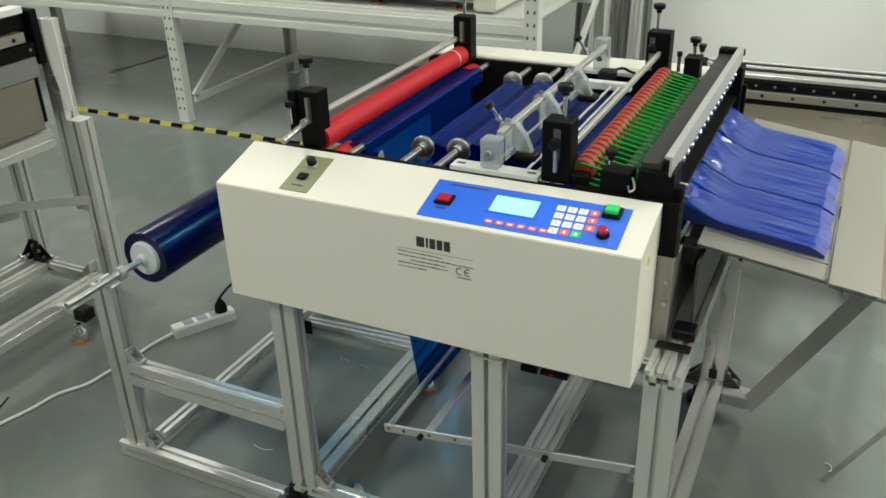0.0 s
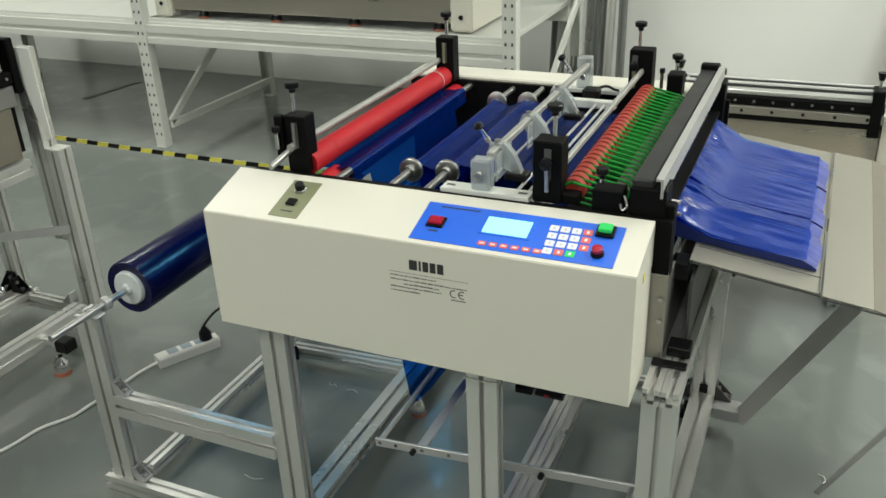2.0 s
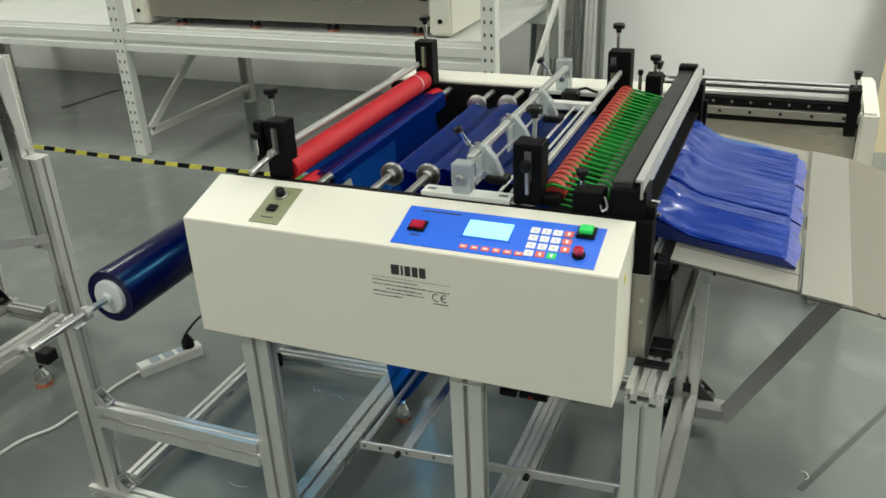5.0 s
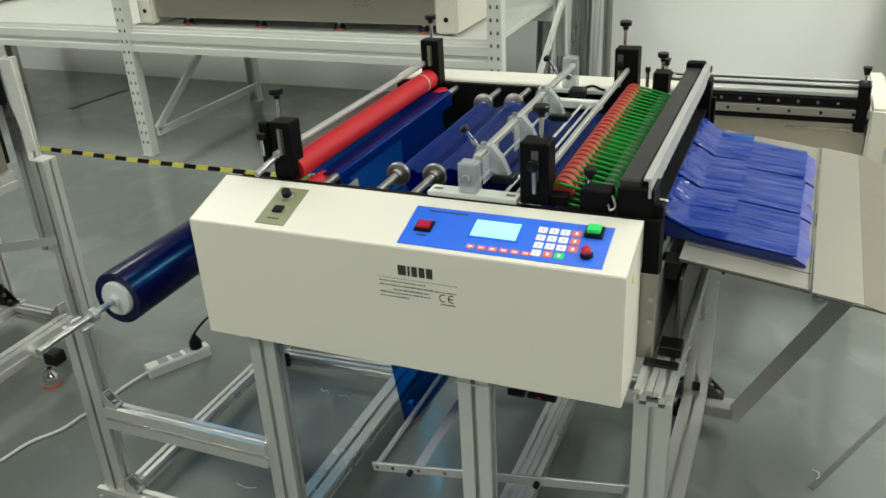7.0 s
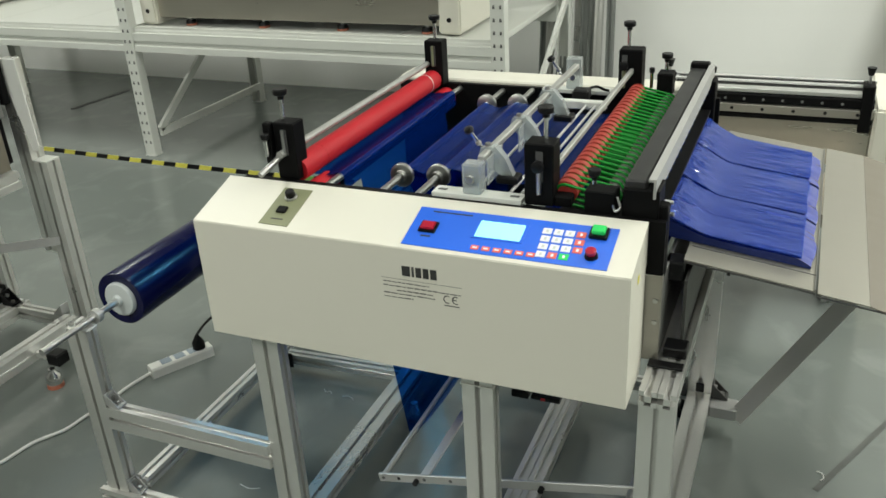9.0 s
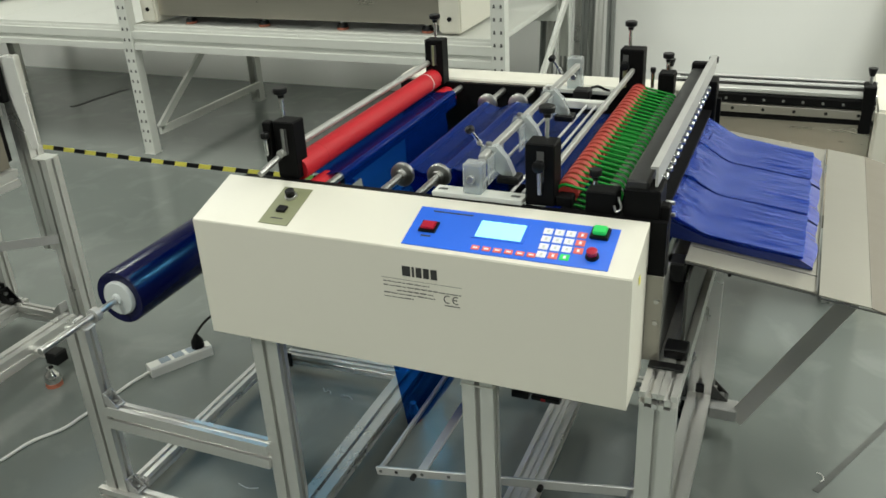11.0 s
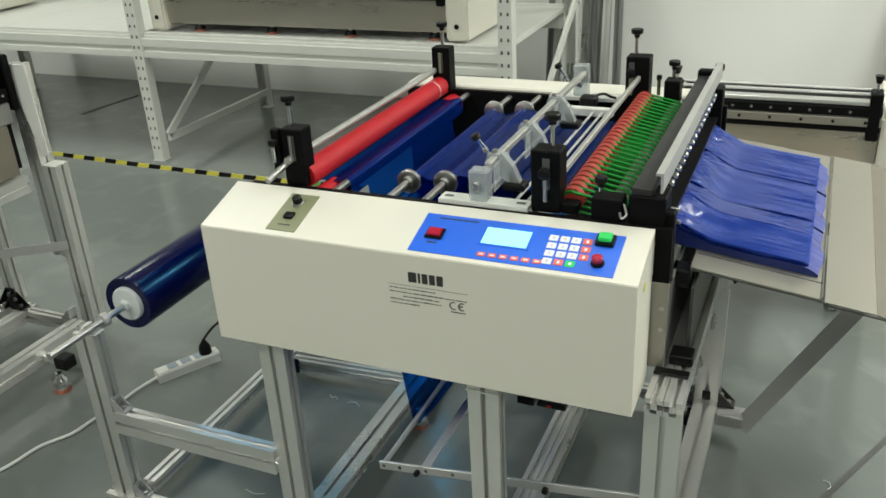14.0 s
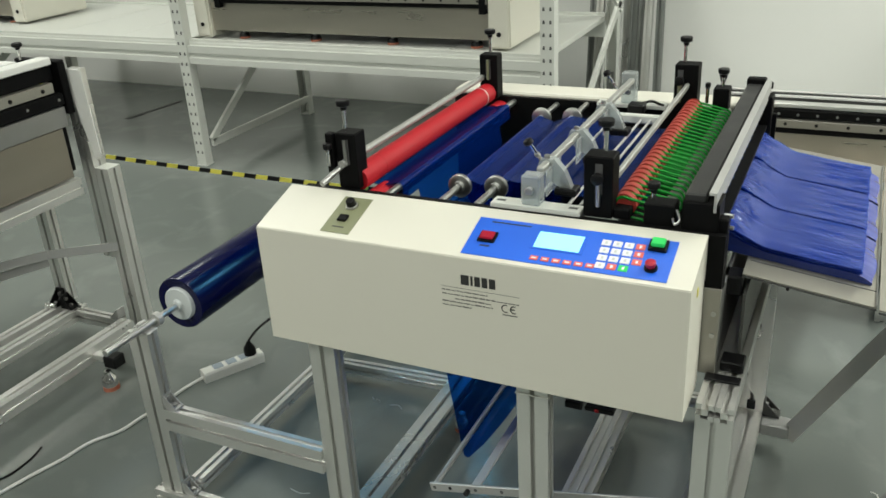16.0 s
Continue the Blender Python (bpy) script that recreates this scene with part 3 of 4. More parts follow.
    # struts from the base up to the far end of the tray
    flat = [(-0.02, -0.006), (0.02, -0.006), (0.02, 0.006), (-0.02, 0.006)]
    part("tray_strut", prism(flat, (0.915, 0.750, 0.05), (1.268, 0.750, 0.672), (0, 0.2, 1)), STRUT, f, "grey flat tray strut")
    # feet
    for x in (0.04, 0.79):
        for y in (FY, by):
            lathe("foot", (x, y, 0.0), (0, 0, 1), [(0, 0.028), (0.014, 0.028), (0.018, 0.016), (0.052, 0.012)], KNOB, f, "black levelling foot")
    for x, y in ((0.165, 0.12), (0.128, 0.552)):
        lathe("caster_body", (x, y, 0.0), (0, 0, 1), [(0.010, 0.021), (0.022, 0.021), (0.034, 0.014), (0.052, 0.009)], CHROME, f, "chrome levelling caster")
        lathe("caster_pad", (x, y, 0.0), (0, 0, 1), [(0, 0.021), (0.0098, 0.021)], FOOT, f, "orange rubber pad")
    return f


main_frame()


def unwinder():
    u = thing("unwind_stand", (-0.4, 0.4, 0), "slotted aluminium stand for the film roll", "stand")
    z = (0, 0, 1)
    for y in (0.045, 0.85):
        beam("post", (-0.401, y, 0.04), (-0.401, y, 0.478), u, 0.058, 0.03)
        beam("base_rail", (-0.45, y - 0.008, 0.021), (0.02, y - 0.008, 0.021), u, 0.038, 0.036, z)
        beam("cross_bar", (-0.372, y, 0.254), (0.05, y, 0.254), u, 0.058, 0.03, z)
        part("shaft_cradle", box(-0.414, -0.366, y - 0.015, y + 0.015, 0.478, 0.4835, 0.002), ZINC, u)
        part("shaft_cradle", box(-0.402, -0.393, y - 0.012, y + 0.012, 0.4836, 0.500, 0.002), ZINC, u)
        for zz in (0.2835, 0.0405):
            gusset(u, (-0.3715, y, zz), 1, 1, ZINC, 0.034, 0.026)
    beam("floor_rail", (-0.312, 0.645, 0.052), (0.05, 0.665, 0.052), u, 0.03, 0.03, z)
    part("rail_joint", box(-0.314, -0.286, 0.622, 0.629, 0.03, 0.075, 0.002), KNOB, u, "black rail joint")
    beam("floor_rail", (-0.350, 0.062, 0.056), (-0.350, 0.83, 0.056), u, 0.032, 0.03)
    part("collar", rod_mesh((-0.383, 0.07, 0.492), (-0.383, 0.085, 0.492), 0.016, 16), ZINC, u, "", True)


unwinder()


def film_roll():
    r = thing("film_roll", (-0.383, 0.45, 0.492), "thick roll of dark blue plastic film on a steel shaft", "film roll")
    rod("shaft", (-0.383, -0.078, 0.492), (-0.383, 0.92, 0.492), 0.0074, STEEL, r, "steel shaft")
    lathe("film_body", (-0.383, 0.155, 0.492), (0, 1, 0), [(0.004, 0.036), (0, 0.062), (0.003, 0.0635), (0.637, 0.0635), (0.64, 0.062), (0.636, 0.036)], FILM_ROLL, r, "wound dark blue film", 48)
    for y, d in ((0.1545, -1), (0.796, 1)):
        lathe("core_plug", (-0.383, y, 0.492), (0, d, 0), [(-0.01, 0.041), (0.002, 0.041), (0.006, 0.038), (0.007, 0.014), (0.014, 0.012), (0.015, 0.009)], CORE, r, "pale grey core plug", 28)


film_roll()


# ---- main machine: housing ----
SL = Vector((0, 0.125, 0.038)).normalized()    # up the sloping panel
SN = Vector((0, -SL.z, SL.y))                  # out of it


def on_slope(x, d, h=0.0):
    return Vector((x, 0, 0.8)) + SL * d + SN * h


def slab(x0, x1, d0, d1, h0, h1, bm=None, bevel=0.0, mi=0):
    """A plate on the sloping panel."""
    bm = bm or bmesh.new()
    n0 = len(bm.verts)
    b = box(x0, x1, d0, d1, h0, h1, bevel, bm, 2, mi)
    bm.verts.ensure_lookup_table()
    for v in bm.verts[n0:]:
        v.co = on_slope(v.co.x, v.co.y, v.co.z)
    return b


def control_housing():
    h = thing("control_housing", (0.39, 0.06, 0.57), "cream powder-coated control housing with sloping top", "control box")
    poly = [(0.0, 0.568), (0.0, 0.8), (0.125, 0.838), (0.125, 0.76), (0.122, 0.76), (0.122, 0.835), (0.003, 0.797), (0.003, 0.571), (0.11, 0.571), (0.11, 0.568)]
    bm = bmesh.new()
    lo = [bm.verts.new((0.0, p[0], p[1])) for p in poly]
    hi = [bm.verts.new((0.78, p[0], p[1])) for p in poly]
    n = len(poly)
    for i in range(n):
        bm.faces.new([lo[i], lo[(i + 1) % n], hi[(i + 1) % n], hi[i]])
    bm.faces.new(lo[::-1]), bm.faces.new(hi)
    es = [e for e in bm.edges if {round(v.co.y, 4) for v in e.verts} == {0.0} and abs(e.verts[0].co.z - e.verts[1].co.z) < 1e-5 and abs(e.verts[0].co.x - e.verts[1].co.x) > 0.5]
    bmesh.ops.bevel(bm, geom=es, offset=0.0014, segments=2, affect="EDGES")
    part("cover", bm, CREAM, h)
    for a, b in ((0.0005, 0.0035), (0.7765, 0.7795)):
        bm = bmesh.new()
        q = [(0.0035, 0.5715), (0.0035, 0.7965), (0.1215, 0.8345), (0.1215, 0.5715)]
        lo = [bm.verts.new((a, p[0], p[1])) for p in q]
        hi = [bm.verts.new((b, p[0], p[1])) for p in q]
        for i in range(4):
            bm.faces.new([lo[i], lo[(i + 1) % 4], hi[(i + 1) % 4], hi[i]])
        bm.faces.new(lo[::-1]), bm.faces.new(hi)
        part("end_plate", bm, CREAM, h)
    part("label_plate", box(0.780, 0.7808, 0.052, 0.062, 0.765, 0.778), YELLOW, h, "small yellow warning sticker")
    # printed panel
    p = part("control_panel", slab(0.405, 0.741, 0.0105, 0.1045, 0.0, 0.0012), PANEL, h, "blue printed control panel")
    part("print_line", slab(0.43, 0.50, 0.094, 0.097, 0.0012, 0.0014), INK, p)
    part("display_frame", slab(0.514, 0.600, 0.044, 0.089, 0.0012, 0.0022), PANEL, p)
    part("display", slab(0.519, 0.595, 0.047, 0.086, 0.0022, 0.003, None, 0.0005), LCD, p, "lit pale cyan display")
    sw = part("switch_frame", slab(0.422, 0.452, 0.042, 0.068, 0.0012, 0.005, None, 0.001), KNOB, p)
    part("rocker", slab(0.425, 0.449, 0.0455, 0.0645, 0.005, 0.009, None, 0.0015), BTNR, p, "red rocker switch")
    part("print_line", slab(0.43, 0.447, 0.033, 0.0365, 0.0012, 0.0014), INK, p)
    for r in range(4):
        for c in range(4):
            x, d = 0.625 + c * 0.0182 + (3 - r) * 0.0012, 0.027 + r * 0.0178
            mat = KEYR if c == 3 else KEYW
            if r == 0:
                mat = (KEYW, KEYR, KEYG, KEYR)[c] if c < 3 else None
            if mat is None:
                continue
            k = part("key", slab(x - 0.001, x + 0.0138, d - 0.0068, d + 0.0068, 0.0012, 0.0022, None, 0.0004), mat, p)
            part("key_print", slab(x + 0.0045, x + 0.0085, d - 0.003, d + 0.003, 0.0022, 0.0024), CORE if mat is KEYW else KEYW, p)
    for c in range(6):
        x = 0.522 + c * 0.0183
        part("key", slab(x, x + 0.0135, 0.0175, 0.0275, 0.0012, 0.0022, None, 0.0004), KEYR, p)
        part("key_print", slab(x + 0.003, x + 0.0105, 0.021, 0.024, 0.0022, 0.0024), KEYW, p)
    part("start_socket", slab(0.698, 0.727, 0.074, 0.100, 0.0012, 0.007, None, 0.001), KNOB, p)
    part("start_button", slab(0.702, 0.723, 0.0785, 0.0965, 0.007, 0.014, None, 0.0015), KEYG, p, "lit green square button")
    c = on_slope(0.712, 0.036, 0.0012)
    lathe("stop_collar", c, SN, [(0, 0.0105), (0.003, 0.0105), (0.005, 0.0095)], KNOB, p)
    lathe("stop_button", c + SN * 0.006, SN, [(0, 0.0075), (0.003, 0.0075), (0.004, 0.0085), (0.007, 0.0085), (0.009, 0.006)], BTNR, p, "red mushroom push button")
    # tension plate
    o = part("tension_plate", slab(0.130, 0.188, 0.014, 0.113, 0.0, 0.0012), OLIVE, h, "olive plate with dial and socket")
    c = on_slope(0.157, 0.088, 0.0012)
    lathe("dial_skirt", c, SN, [(0, 0.0115), (0.003, 0.0115), (0.004, 0.009)], STEEL, o)
    lathe("dial", c + SN * 0.004, SN, [(0, 0.009), (0.010, 0.0085), (0.0115, 0.007)], KNOB, o, "black turning dial")
    part("socket", slab(0.149, 0.167, 0.044, 0.060, 0.0012, 0.006, None, 0.001), KNOB, o)
    part("print_line", slab(0.147, 0.171, 0.028, 0.031, 0.0012, 0.0014), INK, o)
    # printing on the front: plain bars in place of the maker's name and small text
    x = 0.408
    for w in (0.0145, 0.004, 0.010, 0.010, 0.011):
        part("name_bar", box(x, x + w, -0.0006, 0.0002, 0.7505, 0.7685), INK, h)
        x += w + 0.0030
    part("rule", box(0.370, 0.512, -0.0005, 0.0002, 0.7425, 0.7430), FAINT_INK, h)
    rnd = random.Random(3)
    for a, b, zz in ((0.372, 0.455, 0.7355), (0.372, 0.510, 0.728), (0.396, 0.462, 0.7205), (0.372, 0.464, 0.714), (0.372, 0.425, 0.707)):
        bm = bmesh.new()
        while a < b:
            w = min(b - a, 0.004 + 0.009 * rnd.random())
            tall = 0.0013 + 0.0010 * rnd.random()
            box(a, a + w, -0.0005, 0.0002, zz, zz + tall, 0, bm)
            a += w + 0.0016
        part("text_bar", bm, FAINT_INK, h, "row of small grey print")
    for cx, mid in ((0.4865, False), (0.5015, True)):
        bm = bmesh.new()
        for i in range(10):
            t0, t1 = radians(62 + 236 * i / 10), radians(62 + 236 * (i + 1) / 10)
            q = [(0.0075, t0), (0.0075, t1), (0.0056, t1), (0.0056, t0)]
            f = [bm.verts.new((cx + r * math.cos(t), -0.0006, 0.7185 + r * math.sin(t))) for r, t in q]
            bm.faces.new(f)
        if mid:
            box(cx - 0.007, cx + 0.001, -0.0006, 0.0002, 0.7176, 0.7194, 0, bm)
        part("mark", bm, INK, h)
    part("text_bar", box(0.481, 0.507, -0.0005, 0.0002, 0.706, 0.7075), INK, h)
    return h


control_housing()


# ---- main machine: body, rollers, cutter ----
YF, YB = 0.132, 0.815


def black_block(name, x0, x1, y0, y1, z0, z1, parent, slot=True):
    b = part(name, box(x0, x1, y0, y1, z0, z1, 0.002), BLACK, parent)
    return b


BELTS = 28
BELT_STEP = (YB - YF - 0.08) / (BELTS - 1)   # spacing of the green belts


def cutter_body():
    b = thing("film_cutting_machine", (0.4, 0.47, 0.56), "film sheet cutting machine with red, orange and green feed rollers", "machine")
    part("side_plate", box(0.03, 0.806, 0.1265, 0.139, 0.746, 0.838), BLACK, b, "black front side plate")
    part("side_plate", box(0.03, 0.806, YB, YB + 0.012, 0.56, 0.838), BLACK, b, "black rear side plate")
    part("rear_housing", box(0.022, 0.76, YB + 0.014, YB + 0.10, 0.58, 0.846, 0.004), CREAM, b, "cream rear housing")
    part("side_skin", box(0.03, 0.806, 0.1265, 0.138, 0.5855, 0.745, 0.001), STAINLESS, b, "beige steel lower side plate")
    part("end_skin", box(0.799, 0.805, 0.140, 0.80, 0.5855, 0.735, 0.001), DULL, b, "grey steel end plate")
    part("end_panel", box(0.834, 0.839, 0.180, 0.81, 0.5855, 0.715), PANEL_GREY, b, "dark grey end panel")
    part("base_bracket", box(0.812, 0.85, 0.142, 0.179, 0.5855, 0.604, 0.002), KNOB, b)
    part("base_bracket", box(0.793, 0.850, 0.106, 0.1255, 0.5855, 0.590, 0.001), KNOB, b)
    # feed nip: bar, red rollers and their blocks
    for x0, x1, zt, y0, y1, kx in ((0.101, 0.144, 0.945, YF + 0.004, YF + 0.042, 0.118), (0.112, 0.158, 0.945, YB - 0.024, YB + 0.012, 0.134)):
        front = y0 < 0.4
        black_block("bearing_block", x0, x1, y0, y1, 0.838, zt, b)
        part("slot", box((x0 + x1) / 2 - 0.006, (x0 + x1) / 2 + 0.006, y0 - 0.001, y0 + 0.001, 0.885, zt - 0.012), SLOT, b)
        rod("slot_screw", ((x0 + x1) / 2, y0 - 0.004, 0.885), ((x0 + x1) / 2, y0 - 0.004, zt - 0.012), 0.003, OLIVE if not front else STEEL, b, "", 8)
        clamp_knob((x0 + x1) / 2 - (0.008 if front else 0.0), (y0 + y1) / 2, zt, b)
    part("bearing_block", box(0.084, 0.0995, YF - 0.004, YF + 0.012, 0.868, 0.945, 0.002), BLACK, b)
    clamp_knob(0.092, YF - 0.01, 0.885, b, 0.03, 0.008)
    rod("press_bar", (0.118, -0.01 + YF, 0.889), (0.118, YB, 0.889), 0.0068, BAR, b, "grey steel bar")
    rod("bar_end", (0.106, YF - 0.06, 0.868), (0.114, YF, 0.884), 0.0055, DULL, b)
    rod("feed_roller", (0.130, YF + 0.02, 0.851), (0.130, YB - 0.002, 0.851), 0.0232, RED, b, "red silicone roller", 36)
    part("roller_ring", rod_mesh((0.130, 0.742, 0.851), (0.130, 0.745, 0.851), 0.0235, 36), PLASTIC, b, "", True)
    part("roller_ring", rod_mesh((0.130, 0.232, 0.851), (0.130, 0.2325, 0.851), 0.0235, 36), ORANGE, b, "", True)
    rod("lower_roller", (0.152, YF + 0.086, 0.801), (0.152, YB - 0.05, 0.801), 0.0215, BLACK, b, "", 32)
    for ya, yb in ((YF + 0.01, YF + 0.0858), (YB - 0.0498, YB - 0.002)):
        rod("roller_sleeve", (0.156, ya, 0.803), (0.156, yb, 0.803), 0.0245, RED, b, "red silicone sleeve", 32)
    # guide rods with flanges
    rod("guide_rod", (0.192, YF + 0.004, 0.826), (0.192, YB, 0.826), 0.007, STEEL, b)
    for x, z in ((0.303, 0.826), (0.377, 0.831)):
        g = rod("guide_rod", (x, YF + 0.004, z), (x, YB, z), 0.0068, STEEL, b)
        for y, d in ((0.238, 1), (0.704, -1)):
            lathe("flange", (x, y, z), (0, d, 0), [(-0.014, 0.0115), (-0.004, 0.0115), (-0.0039, 0.0215), (-0.003, 0.0228), (0.005, 0.0228), (0.006, 0.0215)], STEEL, g, "turned steel flange", 32)
    rod("lower_guide_rod", (0.377, YF + 0.004, 0.55), (0.377, YB, 0.55), 0.008, STEEL, b)
    for x, ya, yb in ((0.480, 0.165, 0.672), (0.541, 0.165, 0.672), (0.561, 0.165, 0.672)):
        rod("thin_rod", (x, ya, 0.846), (x, yb, 0.846), 0.0028, BRIGHT, b, "thin bright rod")
    part("rod_holder", box(0.47, 0.585, 0.672, 0.69, 0.838, 0.856, 0.002), RACK, b)
    # second nip: orange roller under a bar
    for y0, y1 in ((YF + 0.008, YF + 0.05), (YB - 0.028, YB + 0.012)):
        black_block("bearing_block", *((0.573, 0.622) if y0 < 0.4 else (0.586, 0.638)), y0, y1, 0.838, 0.944, b)
        part("slot", box(0.593, 0.605, y0 - 0.001, y0 + 0.001, 0.88, 0.932), SLOT, b)
        rod("slot_screw", (0.599, y0 - 0.004, 0.86), (0.599, y0 - 0.004, 0.90), 0.004, STEEL if y0 < 0.4 else OLIVE, b, "", 8)
        clamp_knob(0.604, (y0 + y1) / 2, 0.944, b)
        lathe("thumb_screw", (0.599, y0 - 0.001, 0.910), (0, -1, 0), [(0, 0.006), (0.006, 0.010), (0.014, 0.010), (0.016, 0.006)], KNOB, b)
    part("press_bar", box(0.611, 0.620, YF + 0.05, YB - 0.02, 0.891, 0.903, 0.002), BAR, b, "grey steel bar")
    rings = [(0.0, 0.010), (0.0, 0.0130)]
    for i in range(BELTS):
        d = i * BELT_STEP
        rings += [(d + 0.0025, 0.0130), (d + 0.0030, 0.0130), (d + 0.0042, 0.0198), (d + BELT_STEP - 0.0042, 0.0198), (d + BELT_STEP - 0.0030, 0.0130)]
    lathe("feed_roller", (0.634, YF + 0.036, 0.853), (0, 1, 0), rings[:-2] + [(BELTS * BELT_STEP - 0.004, 0.010)], ORANGE, b, "grooved orange rubber roller", 26)
    part("bearing_cover", box(0.6225, 0.650, YF + 0.012, YF + 0.038, 0.838, 0.856, 0.002), BLACK, b)
    rod("belt_roller", (0.700, YF + 0.03, 0.836), (0.700, YB - 0.005, 0.836), 0.013, STEEL, b, "", 20)
    rod("lower_roller", (0.637, YF + 0.03, 0.803), (0.637, YB - 0.005, 0.803), 0.022, BLACK, b)
    # black blocks of the cutter
    part("front_block", box(0.674, 0.724, YF + 0.006, YF + 0.042, 0.80, 0.874, 0.002), BLACK, b)
    clamp_knob(0.684, YF + 0.03, 0.874, b, 0.016, 0.010)
    part("rear_block", box(0.672, 0.706, YB - 0.03, YB + 0.01, 0.80, 0.895, 0.002), BLACK, b)
    clamp_knob(0.689, YB - 0.01, 0.895, b, 0.028, 0.012)
    part("front_block", box(0.735, 0.792, YF + 0.004, YF + 0.06, 0.70, 0.885, 0.002), BLACK, b)
    part("front_cheek", box(0.780, 0.806, 0.141, 0.165, 0.735, 0.860, 0.002), BLACK, b)
    part("rear_block", box(0.757, 0.797, YB - 0.02, YB + 0.02, 0.70, 0.880, 0.002), BLACK, b)
    part("rear_cap", box(0.735, 0.776, YB + 0.0205, YB + 0.045, 0.86, 0.909, 0.003), BLACK, b)
    clamp_knob(0.656, YB - 0.002, 0.855, b, 0.032, 0.006)
    part("cross_beam", box(0.737, 0.771, YF + 0.01, YB + 0.02, 0.862, 0.898, 0.003), BEAM_BLACK, b, "black cross beam")
    part("bed_plate", box(0.655, 0.79, YF + 0.03, YB, 0.812, 0.818), BLACK, b)
    part("belt_hook", tube_path(spline([(0.727, YF + 0.004, 0.87), (0.733, YF - 0.002, 0.855), (0.726, YF - 0.003, 0.848), (0.722, YF - 0.001, 0.857)]), 0.002), STEEL, b)
    for x, z in ((0.796, 0.858), (0.798, 0.838)):
        rod("pin", (x, 0.165, z), (x + 0.014, 0.163, z), 0.0035, STEEL, b)
    for z in (0.70, 0.66):
        rod("screw", (0.797, 0.1262, z), (0.797, 0.1235, z), 0.004, STEEL, b)
    # row of bearings behind the knife bar
    for i in range(18):
        y = YF + 0.05 + i * (YB - YF - 0.08) / 17
        lathe("bearing", (0.7715, y, 0.867), (1, 0, 0), [(0, 0.0072), (0.010, 0.0072), (0.0135, 0.0055), (0.0145, 0.003)], CHROME, b, "", 14)
    return b


cutter_body()


def green_belts():
    g = thing("drive_belts", (0.66, 0.47, 0.85), "row of thin green round belts between two rollers", "belt", "green belts")
    for i in range(BELTS):
        y = YF + 0.036 + i * BELT_STEP
        pts = []
        for k in range(9):
            t = radians(90 + 180 * k / 8)
            pts.append((0.634 + 0.0158 * math.cos(t), y, 0.853 + 0.0158 * math.sin(t)))
        for k in range(9):
            t = radians(-90 + 180 * k / 8)
            pts.append((0.700 + 0.0155 * math.cos(t), y + 0.010, 0.836 + 0.0155 * math.sin(t)))
        pts.append(pts[0])
        part("belt", tube_path(pts, 0.0027, 6), GREEN, g, "", True)
    rod("belt_bar", (0.700, YF + 0.04, 0.836), (0.700, YB - 0.01, 0.836), 0.0138, DULL, g, "steel belt bar")


green_belts()


def sensor_carriage():
    s = thing("sensor_carriage", (0.485, 0.47, 0.84), "aluminium sensor bar with clear acrylic blocks across the machine", "sensor bar")
    for y0, y1 in ((YF - 0.002, YF + 0.03), (YB - 0.03, YB)):
        part("slide_rail", box(0.41, 0.57, y0, y1, 0.8385, 0.8475, 0.001), RACK, s, "white slotted slide rail")
        for x in (0.425, 0.555):
            part("rail_slot", box(x - 0.008, x + 0.008, (y0 + y1) / 2 - 0.004, (y0 + y1) / 2 + 0.004, 0.8474, 0.8478), SLOT, s)
        part("block", box(0.466, 0.500, y0 + 0.002, y1 - 0.002, 0.8478, 0.902 if y0 < 0.4 else 0.920, 0.003), CLEAR, s, "frosted acrylic block")
        lathe("thumb_screw", (0.483, y0 + 0.002, 0.877), (0, -1, 0), [(0, 0.006), (0.006, 0.0075), (0.008, 0.006)], STEEL, s)
    part("sensor_bar", box(0.484, 0.497, YF + 0.03, YB - 0.02, 0.896, 0.908, 0.002), BAR, s)
    plate = [(-0.020, -0.010), (-0.014, 0.008), (0.012, 0.012), (0.03, -0.008), (0.046, -0.046), (0.038, -0.048), (0.008, -0.030)]
    for y in (0.195, 0.365, 0.550):
        c = part("carrier", prism(plate, (0.492, y, 0.901), (0.492, y + 0.016, 0.901), (1, 0, 0)), CLEAR, s, "clear acrylic carrier")
        part("clamp_screw", rod_mesh((0.489, y + 0.008, 0.911), (0.489, y + 0.008, 0.917), 0.005, 10), STEEL, c)
        part("guard_plate", box(0.500, 0.503, y - 0.035, y + 0.045, 0.856, 0.903, 0.001), CLEAR, s, "clear acrylic guard plate")
        part("sensor_head", box(0.506, 0.545, y - 0.008, y + 0.024, 0.849, 0.862, 0.002), KNOB, s, "black sensor head")
    part("sensor_head", box(0.503, 0.540, 0.700, 0.732, 0.8485, 0.872, 0.004), KNOB, s, "black sensor head")
    part("sensor_lead", tube_path(spline([(0.52, 0.732, 0.862), (0.545, 0.750, 0.868), (0.560, 0.765, 0.858), (0.565, 0.785, 0.8505)]), 0.003), KNOB, s, "black sensor cable")
    for y in (0.205, 0.705):
        rod("lever", (0.478, y, 0.905), (0.460, y - 0.01, 0.937), 0.003, CHROME, s, "", 8)
        rod("lever_collar", (0.4735, y - 0.0025, 0.913), (0.4705, y - 0.0042, 0.9183), 0.0048, STEEL, s, "", 10)
        lathe("lever_knob", (0.461, y - 0.01, 0.934), (-0.5, 0, 0.86), [(0, 0.004), (0.003, 0.0085), (0.010, 0.0085), (0.013, 0.004)], KNOB, s)


sensor_carriage()


